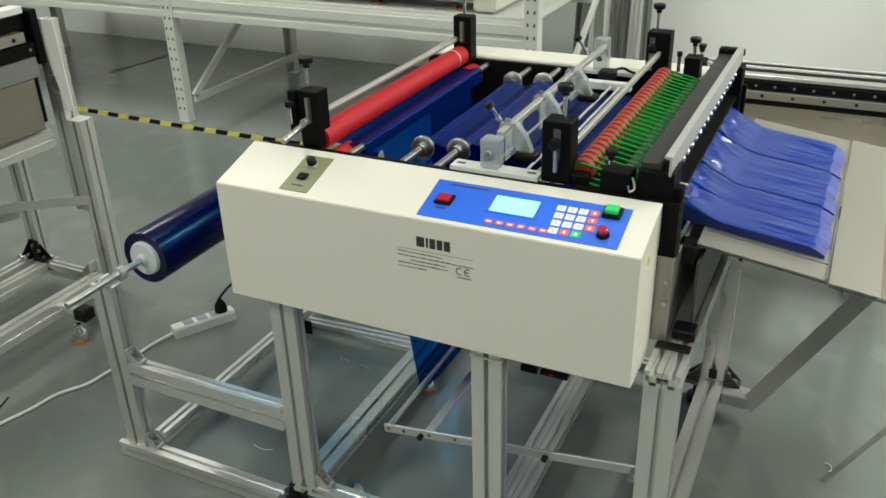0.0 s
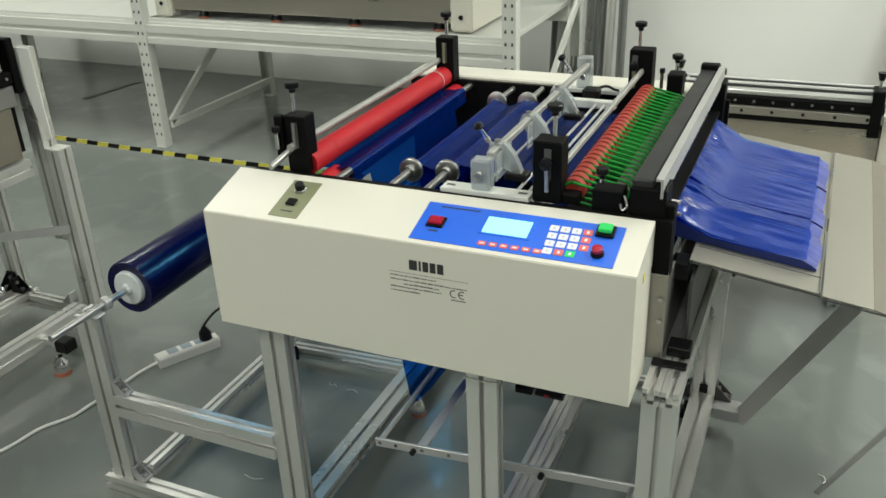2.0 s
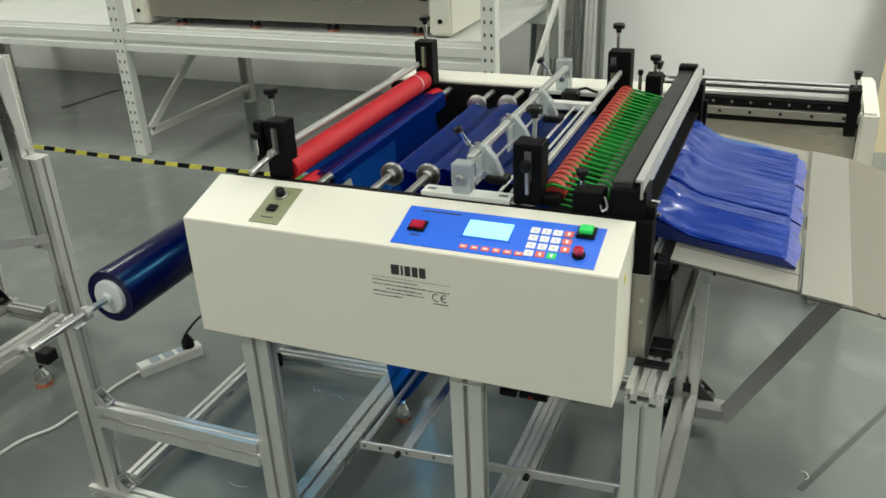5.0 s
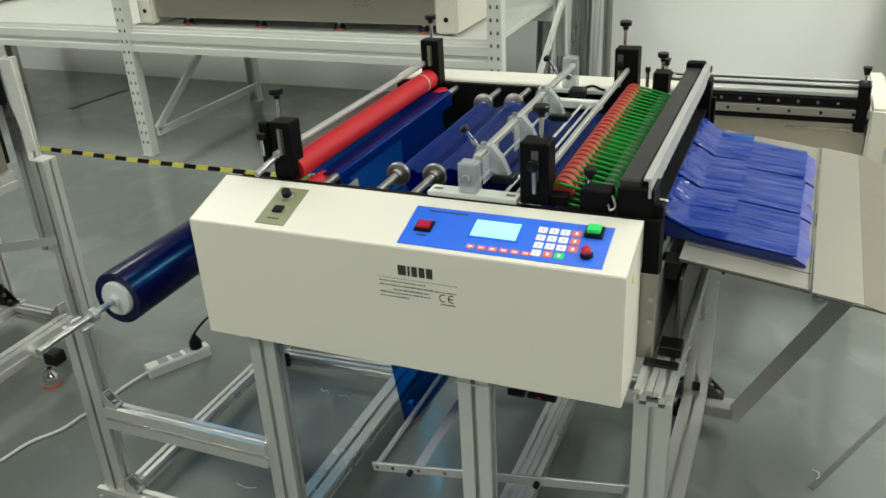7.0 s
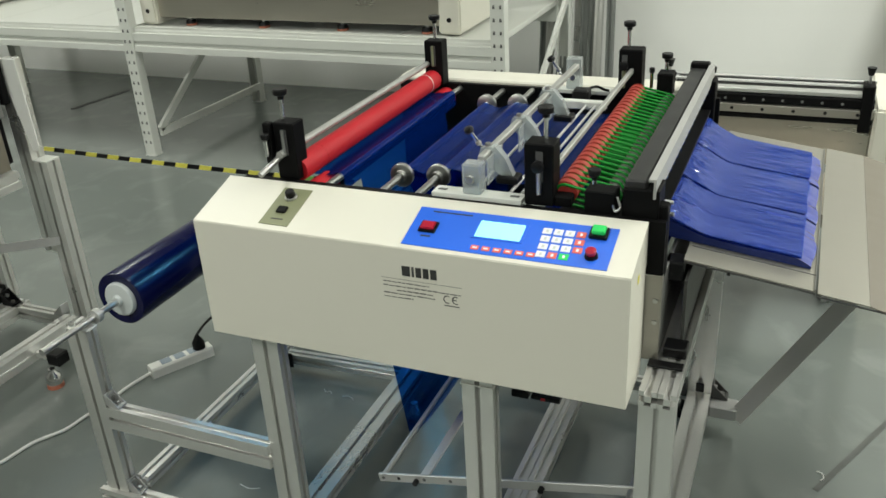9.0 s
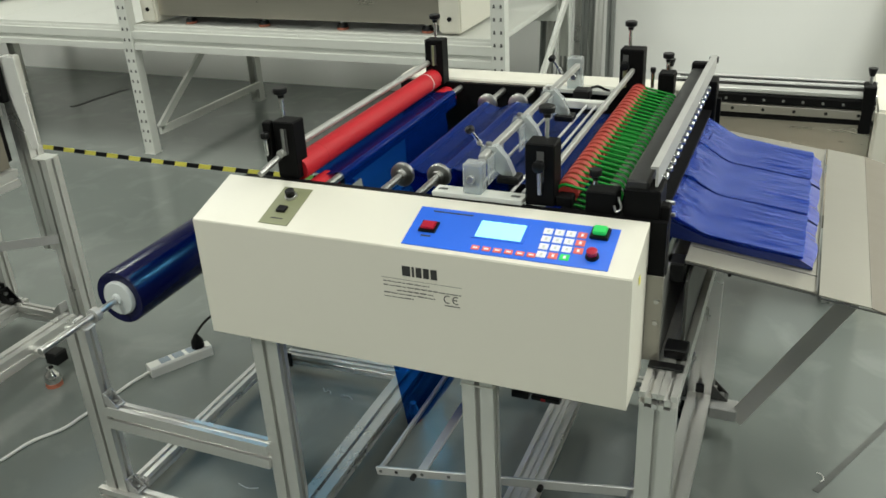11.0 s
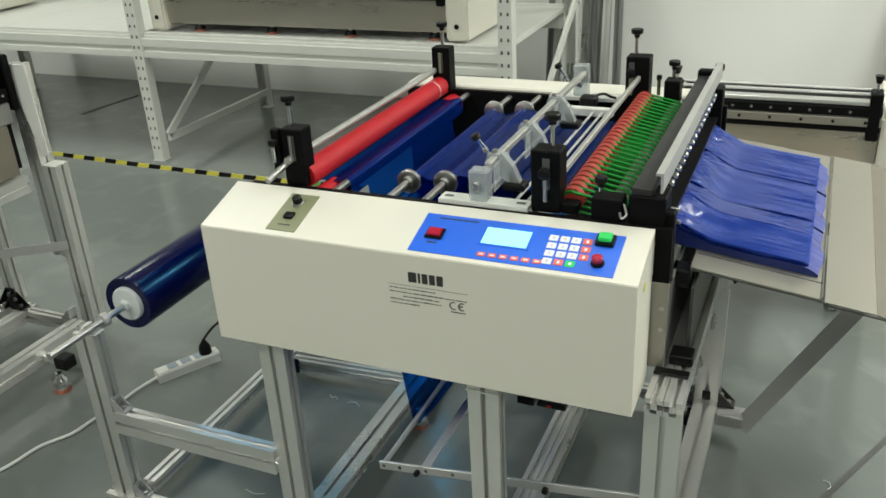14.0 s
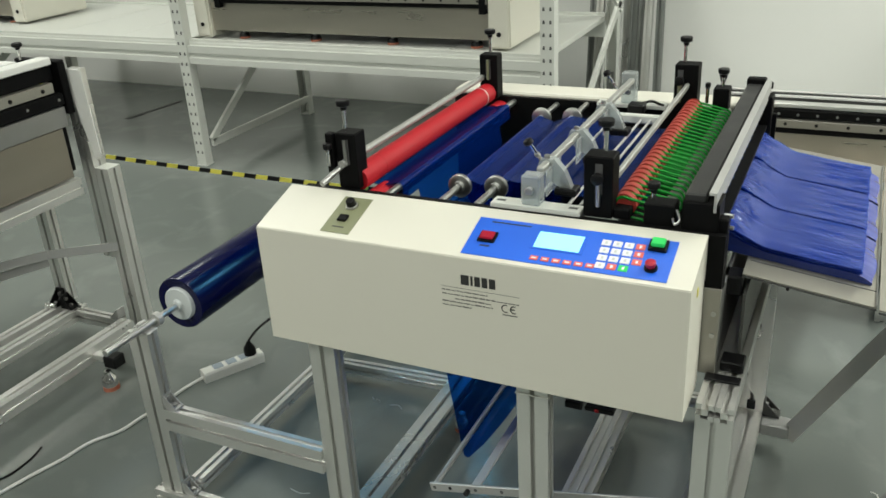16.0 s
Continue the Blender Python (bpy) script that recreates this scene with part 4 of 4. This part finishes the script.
def sheet_panel(bm, y0, y1, pts, thick=0.0006):
    """Film between two y values along a path of (x, z)."""
    n = len(pts)
    a = [[bm.verts.new((p[0], y, p[1])) for p in pts] for y in (y0, y1)]
    for i in range(n - 1):
        bm.faces.new([a[0][i], a[0][i + 1], a[1][i + 1], a[1][i]])
    return bm


def film_web():
    w = thing("film_web", (0.3, 0.47, 0.8), "translucent blue film threaded over the guide rods", "film")
    y0, y1 = 0.262, 0.69

    def web(name, pts, ya=y0, yb=y1, mat=FILM):
        part(name, sheet_panel(bmesh.new(), ya, yb, pts), mat, w, "", True)
    web("span", [(-0.35, 0.548), (-0.2, 0.63), (0.0, 0.75), (0.10, 0.812), (0.130, 0.8275)], 0.16, 0.79, FILM_SPAN)
    def over(x, z, r, a0, a1, n=9):
        """Wrap round a rod, from one angle to another."""
        return [(x + r * math.cos(radians(a0 + (a1 - a0) * i / (n - 1))), z + r * math.sin(radians(a0 + (a1 - a0) * i / (n - 1)))) for i in range(n)]
    web("span", [(0.130, 0.8275), (0.145, 0.8265), (0.165, 0.8268)] + over(0.192, 0.826, 0.0082, 105, -5) + [(0.2015, 0.80)], 0.20, 0.76)
    web("drop", [(0.2015, 0.80), (0.215, 0.70), (0.228, 0.58), (0.236, 0.50)])
    web("rise", [(0.36, 0.51), (0.365, 0.56), (0.34, 0.72), (0.31, 0.79)] + over(0.303, 0.826, 0.0080, 200, 80))
    web("span", over(0.303, 0.826, 0.0080, 80, 60, 3) + [(0.338, 0.822)] + over(0.377, 0.831, 0.0080, 120, 75) + [(0.40, 0.837), (0.44, 0.832), (0.52, 0.8215), (0.60, 0.826), (0.65, 0.8275)])


film_web()


KNIFE_ALU = surface("worn_aluminium", (0.40, 0.40, 0.385), 0.5, 0.25, 0.12, 12, 250, 0.05)


def knife_bar():
    k = thing("knife_bar", (0.779, 0.47, 0.89), "pale aluminium angle bar pressing the film at the cutter", "knife bar")
    part("angle_bar", prism([(-0.005, 0.008), (0.003, 0.008), (0.003, -0.020), (0.007, -0.020), (0.007, 0.012), (-0.005, 0.012)], (0.780, YF + 0.0, 0.893), (0.780, YB + 0.03, 0.893), (1, 0, 0)), KNIFE_ALU, k)
    part("bar_end", box(0.770, 0.79, YB + 0.031, YB + 0.04, 0.885, 0.9, 0.002), KNOB, k)
    return k


KNIFE = knife_bar()

# ---- tray and cut film ----
TRAY_Z, TRAY_X, SLOPE = 0.746, 0.81, 0.135
TILT = math.degrees(math.atan(SLOPE))


def tray_z(x):
    return TRAY_Z - SLOPE * (x - TRAY_X)


# Tray stainless darkened to tan: the far plate's dim reflection, put into colour.
SHADED_TRAY = surface("shaded_tray_steel", (0.16, 0.142, 0.115), 0.5, 0.20, 0.08, 3, 160, 0.03, (1, 10, 1))


def tray():
    t = thing("delivery_tray", (0.81, 0.5, 0.74), "stainless delivery tray sloping away from the cutter", "tray")

    def plate(xa, xb, y0, y1, up=0.0, mat=STAINLESS, bend=0.0, name="tray_plate"):
        bm = bmesh.new()
        c = [(xa, tray_z(xa) + up), (xb, tray_z(xb) + up + bend), (xb, tray_z(xb) + up + bend - 0.002), (xa, tray_z(xa) + up - 0.002)]
        lo = [bm.verts.new((p[0], y0, p[1])) for p in c]
        hi = [bm.verts.new((p[0], y1, p[1])) for p in c]
        for i in range(4):
            bm.faces.new([lo[i], lo[(i + 1) % 4], hi[(i + 1) % 4], hi[i]])
        bm.faces.new(lo[::-1]), bm.faces.new(hi)
        return part(name, bm, mat, t)
    plate(0.828, 1.033, 0.200, 0.885)
    plate(0.833, 1.031, 0.2555, 0.2580, 0.0007, SLOT, 0, "seam_line")
    plate(1.036, 1.112, 0.192, 0.889, 0.0015)
    plate(1.1125, 1.42, 0.192, 0.889, 0.0015, SHADED_TRAY, -0.05)
    plate(0.828, 1.033, 0.2, 0.203, -0.004, SLOT, 0, "edge_fold")
    plate(1.036, 1.42, 0.192, 0.195, -0.004, SLOT, 0, "edge_fold")
    for x in (0.9, 1.15, 1.3):
        rod("rivet", (x, 0.2, tray_z(x) - 0.006), (x, 0.197, tray_z(x) - 0.006), 0.003, KNOB, t, "", 8)
    part("tray_hinge", box(0.797, 0.83, 0.2, 0.24, 0.70, 0.735, 0.003), KNOB, t)
    part("stop_strip", box(1.0310, 1.0328, 0.2, 0.885, tray_z(1.032) + 0.0003, tray_z(1.032) + 0.0035), DULL, t, "thin stop strip")
    part("tray_arm", prism([(-0.012, -0.006), (0.012, -0.006), (0.012, 0.006), (-0.012, 0.006)], (0.84, 0.52, 0.60), (0.84, 0.52, 0.735), (1, 0, 0)), ZINC, t)


tray()

LANES = ((0.268, 0.445), (0.448, 0.625), (0.628, 0.793))


def sheet_grid(bm, lane, x1, lift, seed, wave=0.0016, nx=34, ny=30, top=0.0, crumple=0.008, droop=0.0):
    """One limp sheet in its own space: x away from the cutter, risen and creased at the cutter end."""
    w = lane[1] - lane[0]
    rows = []
    for i in range(nx + 1):
        u = i / nx
        x = u * x1
        row = []
        for j in range(ny + 1):
            v = j / ny
            z = lift * (max(0, 1 - x / 0.078) * 0.85 + 0.15 * max(0, 1 - x / 0.11) ** 2) + top
            far = max(0.0, min(1.0, (u - 0.42) / 0.3))
            z += wave * 0.25 * noise.noise(Vector((x * 7 + seed * 7.1, v * 3, seed)))
            z += wave * noise.noise(Vector((x * 8 + seed * 3.3, v * 15, seed * 0.7))) * far
            z += wave * 0.5 * noise.noise(Vector((x * 14 + seed * 1.9, v * 34, seed * 1.3))) * far * max(0.0, noise.noise(Vector((v * 4, seed, 0.4))) + 0.3)
            y = v * w
            near = max(0.0, min(1.0, (0.062 - x) / 0.035)) * min(1.0, x / 0.012)
            fold = 1 - 2 * abs(noise.noise(Vector((x * 17 + y * 9 + seed * 2.1, y * 21 - x * 6, seed * 0.9))))
            z += crumple * near * (fold - 0.45 + 0.35 * noise.noise(Vector((x * 55, y * 48, seed * 1.7))))
            z -= droop * max(0.0, (x - x1 + 0.034) / 0.034) ** 2
            end = 0.005 * noise.noise(Vector((v * 3.1, seed * 1.7, 1.3))) * u
            row.append(bm.verts.new((x + end, (v - 0.5) * w * (0.985 - 0.02 * u + 0.02 * noise.noise(Vector((u * 4, seed, 4.2)))), z)))
        rows.append(row)
    for i in range(nx):
        for j in range(ny):
            bm.faces.new([rows[i][j], rows[i + 1][j], rows[i + 1][j + 1], rows[i][j + 1]])
    return rows


def film_stacks():
    for k, lane in enumerate(LANES):
        bm = bmesh.new()
        top = sheet_grid(bm, lane, 0.255, (0.022, 0.027, 0.030)[k], k + 3, 0.0016, top=0.014, droop=0.009)
        bot = sheet_grid(bm, lane, 0.255, 0.0, k + 3, 0.0, top=0.0012, crumple=0.0)
        nx, ny = len(top) - 1, len(top[0]) - 1
        sides = []
        for i in range(nx):
            sides.append(bm.faces.new([top[i][0], bot[i][0], bot[i + 1][0], top[i + 1][0]]))
            sides.append(bm.faces.new([top[i][ny], top[i + 1][ny], bot[i + 1][ny], bot[i][ny]]))
        for j in range(ny):
            sides.append(bm.faces.new([top[0][j], top[0][j + 1], bot[0][j + 1], bot[0][j]]))
            sides.append(bm.faces.new([top[nx][j], bot[nx][j], bot[nx][j + 1], top[nx][j + 1]]))
        for f in sides:
            f.material_index = 1
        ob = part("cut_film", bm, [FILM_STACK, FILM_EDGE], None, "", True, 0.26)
        ob.matrix_basis = pose(0.773, (lane[0] + lane[1]) / 2, tray_z(0.773), 0, TILT, 0)
        tagged(ob, "thick stack of cut glossy blue film on the tray", "film stack", "stacks on the tray")


FILM_EDGE = surface("film_pile_edges", (0.005, 0.017, 0.13), 0.4, 0.0, 0.5, 8, 300, 0.3, (1, 1, 60))
# The paler blue is sheen painted on top of the stacks.
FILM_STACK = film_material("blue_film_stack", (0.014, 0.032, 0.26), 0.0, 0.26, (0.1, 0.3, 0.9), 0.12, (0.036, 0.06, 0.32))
film_stacks()

FIRST, PERIOD = 0.455, 1.0735
SHEETS = []


HINGE = 0.356                                  # fold line of the sheets nearest the housing


def fresh_sheets():
    for e in range(-1, 14):
        for k, lane in enumerate(LANES):
            wave = 0.0016 + 0.0012 * ((e * 3 + k) % 3) / 2
            lift, seed = (0.023, 0.028, 0.031)[k], e * 3 + k + 11
            bm = bmesh.new()
            whole = lane if k else (HINGE, lane[1])
            sheet_grid(bm, whole, 0.2325, lift, seed, wave, 34, 36 if k else 18)
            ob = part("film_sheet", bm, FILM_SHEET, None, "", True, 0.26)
            tagged(ob, "freshly cut translucent blue film sheet", "film sheet", "cut sheets")
            flap = None
            if k == 0:
                bm = bmesh.new()
                sheet_grid(bm, (lane[0], HINGE), 0.2325, lift, seed + 0.5, wave, 34, 18)
                bmesh.ops.translate(bm, verts=bm.verts, vec=(0, (lane[0] - HINGE) / 2, 0))
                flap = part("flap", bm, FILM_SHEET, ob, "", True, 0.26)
            SHEETS.append((ob, e, k, whole, flap))


fresh_sheets()


# ---- dancer under the machine ----
PIVOT = (0.775, 0.15, 0.295)


def dancer():
    d = thing("dancer_arm", PIVOT, "swinging dancer frame of flat steel bars with two rods", "dancer arm")
    for y in (0.13, 0.76):
        a = part("arm", box(0.237, 0.79, y - 0.003, y + 0.003, 0.285, 0.305, 0.001), ZINC, d, "flat zinc arm with holes")
        for x in (0.248, 0.285, 0.345, 0.405):
            part("hole", rod_mesh((x, y - 0.0035, 0.295), (x, y - 0.0028, 0.295), 0.004, 10), SLOT if x != 0.285 else KNOB, a)
        lathe("knob", (0.326, y - 0.003, 0.291), (0, -1, 0), [(0, 0.006), (0.01, 0.006)], KNOB, d)
        lathe("knob", (0.60, y - 0.003, 0.291), (0, -1, 0), [(0, 0.006), (0.01, 0.006)], KNOB, d)
    rod("dancer_rod", (0.246, 0.13, 0.296), (0.246, 0.76, 0.296), 0.006, ZINC, d)
    part("cross_strip", box(0.325, 0.345, 0.133, 0.757, 0.286, 0.291), BRIGHT, d)
    rod("pivot_shaft", (0.775, 0.10, 0.295), (0.775, 0.80, 0.295), 0.007, DULL, d)
    return d


DANCER = dancer()


def film_loop():
    w = thing("film_loop", (0.25, 0.47, 0.26), "loop of blue film hanging round the dancer rod", "film")
    y0, y1 = 0.30, 0.688
    part("left_fall", sheet_panel(bmesh.new(), y0, y1, [(0.200, 0.54), (0.212, 0.44), (0.228, 0.33), (0.2385, 0.262)]), FILM, w, "", True)
    part("bend", sheet_panel(bmesh.new(), y0, y1, [(0.2385, 0.262), (0.2405, 0.2555), (0.2455, 0.253), (0.2525, 0.256)]), FILM, w, "", True)
    part("right_fall", sheet_panel(bmesh.new(), y0, y1, [(0.2525, 0.256), (0.292, 0.305), (0.338, 0.375), (0.430, 0.53)]), FILM, w, "", True)
    return w


LOOP = film_loop()


# ---- power strip and cables ----
SOCKET = surface("blue_grey_plastic", (0.26, 0.31, 0.36), 0.45)


def power_strip():
    a, b = Vector((-0.695, 0.490, 0.0)), Vector((-0.600, 0.655, 0.0))
    t = thing("power_strip", a, "white plastic power strip lying on the floor", "power strip")
    d = (b - a).normalized()
    s = Vector((d.y, -d.x, 0))
    part("body", prism([(-0.021, 0.0), (0.021, 0.0), (0.021, 0.026), (0.017, 0.032), (-0.017, 0.032), (-0.021, 0.026)][::-1], a, b, s), PLASTIC, t)
    L = (b - a).length
    for i in range(3):
        c0, c1 = a + d * (0.035 + i * 0.042), a + d * (0.065 + i * 0.042)
        part("socket", prism([(-0.014, 0.032), (0.014, 0.032), (0.014, 0.0335), (-0.014, 0.0335)], c0, c1, s), SOCKET, t, "blue-grey socket face")
    c = a + d * (L - 0.035)
    plug = thing("plug", c, "black plug in the power strip with a cable", "plug")
    lathe("plug_body", c + Vector((0, 0, 0.034)), (0, 0, 1), [(0, 0.019), (0.022, 0.018), (0.034, 0.010), (0.045, 0.005)], KNOB, plug)
    part("cord", tube_path(spline([c + Vector((0, 0, 0.078)), c + Vector((0.02, 0.04, 0.11)), c + Vector((0.09, 0.09, 0.16)), c + Vector((0.25, 0.10, 0.24)), c + Vector((0.5, 0.1, 0.42))]), 0.004), KNOB, plug)
    cable = thing("cable", (-0.72, 0.3, 0), "white power cable lying on the floor", "cable")
    pts = [a + Vector((0, 0, 0.012)), (-0.715, 0.42, 0.008), (-0.722, 0.34, 0.006), (-0.735, 0.265, 0.006), (-0.745, 0.20, 0.006), (-0.785, 0.13, 0.006), (-0.80, 0.05, 0.006), (-0.825, -0.03, 0.006), (-0.85, -0.13, 0.006), (-0.90, -0.32, 0.006), (-1.0, -0.6, 0.006)]
    part("cord", tube_path(spline(pts), 0.0045), PLASTIC, cable, "", True)
    hook = thing("cable_end", (-0.89, 0.0, 0), "short black wire end on the floor", "wire")
    part("wire", tube_path(spline([(-0.89, 0.06, 0.012), (-0.888, 0.03, 0.004), (-0.885, -0.01, 0.003), (-0.89, -0.06, 0.003), (-0.93, -0.12, 0.003)]), 0.0028), KNOB, hook)


power_strip()


# ---- floor marks and leaning bars ----
GREY_STRIP = surface("mottled_grey_strip", (0.085, 0.09, 0.085), 0.5, 0.0, 0.3, 20)


def floor_marks():
    flat = [(-0.007, 0.0), (0.007, 0.0), (0.007, 0.001), (-0.007, 0.001)]
    tagged(part("floor_strip", prism(flat, (1.11, 0.60, 0.0003), (1.42, 1.22, 0.0003), (1, -0.5, 0)), GREY_STRIP), "thin dark strip on the floor", "strip")
    tagged(part("floor_strip", prism([(-0.02, 0.0), (0.02, 0.0), (0.02, 0.002), (-0.02, 0.002)], (-3.08, 2.67, 0.0003), (-3.03, 3.09, 0.0003), (1, 0, 0)), SLOT), "thin dark strip on the floor", "strip")
    tagged(part("scrap", tube_path(spline([(1.11, 0.665, 0.004), (1.122, 0.66, 0.004), (1.126, 0.645, 0.004), (1.12, 0.635, 0.004)]), 0.0013)  , PLASTIC), "small white plastic scrap on the floor", "scrap")
    for pts in (((-0.170, 0.592), (-0.158, 0.580), (-0.150, 0.588), (-0.138, 0.577)), ((-0.105, 0.575), (-0.085, 0.582), (-0.066, 0.570)), ((-0.168, 0.177), (-0.138, 0.171), (-0.114, 0.180))):
        tagged(part("scrap", tube_path(spline([(x, y, 0.003) for x, y in pts]), 0.0010), CORE), "small clear film scrap on the floor", "scrap", "film scraps")
    rnd = random.Random(5)
    for i in range(9):
        x = -0.30 + i * 0.042
        h, lean = 1.9 + 0.25 * rnd.random(), 0.20 + 0.10 * rnd.random()
        ob = part("aluminium_bar", prism(slotted(0.036, 0.036), (x, 3.40 - lean - 0.05 * (i % 2), 0.0), (x - 0.03 + 0.05 * rnd.random(), 3.395, h)), ALU if i % 3 == 1 else SHADED_BAR)
        tagged(ob, "slotted aluminium bar leaning on the wall", "bar", "leaning bars")


def leaning_board():
    """A tan fibreboard sheet standing on the floor against the far wall."""
    bm = bmesh.new()
    q = [(1.335, 0.0), (1.318, 0.22), (1.333, 0.46), (1.36, 1.15), (1.95, 1.15), (1.95, 0.0)]
    lo, hi = ([bm.verts.new((x, 3.05 + d + 0.30 * z, z)) for x, z in q] for d in (0.0, 0.012))
    n = len(q)
    for i in range(n):
        bm.faces.new([lo[i], lo[(i + 1) % n], hi[(i + 1) % n], hi[i]])
    bm.faces.new(lo[::-1]), bm.faces.new(hi)
    tagged(part("fibreboard", bm, surface("tan_fibreboard", (0.50, 0.43, 0.28), 0.7, 0.0, 0.08, 5, 200, 0.04)), "tan fibreboard sheet leaning on the white wall", "board")


leaning_board()
# Darker copy of ALU: shade of the gaps painted onto two bars in three.
SHADED_BAR = surface("shaded_aluminium", (0.25, 0.26, 0.25), 0.5, 0.5, 0.15)
floor_marks()


# ---- what moves ----
def motions():
    rows_d, rows_l, rows_k = [], [], []
    for e in range(-1, 14):
        E = FIRST + PERIOD * e
        for dt, ang in ((-0.03, -12.2), (0.055, -10.6), (0.155, -7.0), (0.255, -3.8), (0.355, -3.1), (0.455, -4.5), (0.655, -7.2), (0.855, -9.8)):
            t = E + dt
            if 0.0 <= t <= 16.0:
                rows_d.append((t, ang))
        for dt, dz in ((0.58, 0.0), (0.65, 0.022), (0.88, 0.022), (0.95, 0.0)):
            t = E + dt
            if 0.0 <= t <= 16.0:
                rows_k.append((t, dz))
    rows_d = [(0.0, -7.6)] + rows_d + [(15.45, -12.5), (15.55, -12.7), (16.0, -12.7)]
    rows_k = [(0.0, 0.008)] + rows_k + ([(16.0, 0.0)] if rows_k[-1][0] < 16.0 else [])
    walk(DANCER, [(t, pose(*PIVOT, 0, a, 0)) for t, a in rows_d])
    base = LOOP.location.copy()
    for t, a in rows_d:
        z = PIVOT[2] - 0.525 * math.sin(radians(-a)) - 0.0255
        slack = 0.035 * min(1.0, max(0.0, (t - 15.45) / 0.4))
        rows_l.append((t, pose(base.x + 0.3 * slack, base.y, z + 0.016 - slack)))
    walk(LOOP, rows_l)
    kb = KNIFE.location.copy()
    walk(KNIFE, [(t, pose(kb.x, kb.y, kb.z + dz)) for t, dz in rows_k])
    for ob, e, k, lane, flap in SHEETS:
        E = FIRST + PERIOD * e + 0.015
        y, half = (lane[0] + lane[1]) / 2, (lane[1] - lane[0]) / 2
        zr = tray_z(0.775) + 0.0162 + 0.0006 * (e + 1)
        late = (0.95, 0.66, 0.60)[k]
        bulge, roll = (0.006, 0.010, 0.008)[k], (0.0, 2.5, 0.5)[k]
        peak = 11.0 + 2.0 * math.sin(2.1 * e) if k == 0 else 0.0
        # time after the cut, x, height over rest, roll, tilt, fold
        steps = [(-0.03, 0.557, None, 0, 2, 0), (0.03, 0.612, None, 0, 3, 0), (0.08, 0.665, 0.012, 0, TILT - 4, 0.1),
                 (0.16, 0.726, bulge + 0.006, roll * 0.3, TILT - 2, 0.5), (0.25, 0.770, bulge * 0.9, roll * 0.5, TILT + 1, 1.0),
                 (0.36, 0.775, bulge * 0.8, roll, TILT + 1.5, 1.0), (0.6 * late + 0.1, 0.775, bulge * 0.5, roll * 0.7, TILT + 1, 0.75), (late, 0.775, 0.0, 0, TILT, 0)]
        rows, bends = [], []
        for dt, x, up, rx, ry, fold in steps:
            a = peak * fold
            z = (0.738 if dt < 0 else 0.760) if up is None else zr + up + half * math.sin(radians(a))
            rows.append((E + dt, pose(x, y, z, rx - a, ry, 0)))
            bends.append((E + dt, pose(0, -half, 0, 2 * a, 0, 0)))
        for thing_, keys in ((ob, rows), (flap, bends)):
            if thing_ is None:
                continue
            keys = [keys[-1]] if e < 0 else keys
            inside = [r for r in keys if 0.03 < r[0] < 16.0]
            start = inside[0][1] if inside and e >= 0 else keys[-1][1]
            walk(thing_, [(0.0, start)] + (inside if e >= 0 else []) + [(16.0, inside[-1][1] if inside and e >= 0 else keys[-1][1])])


motions()
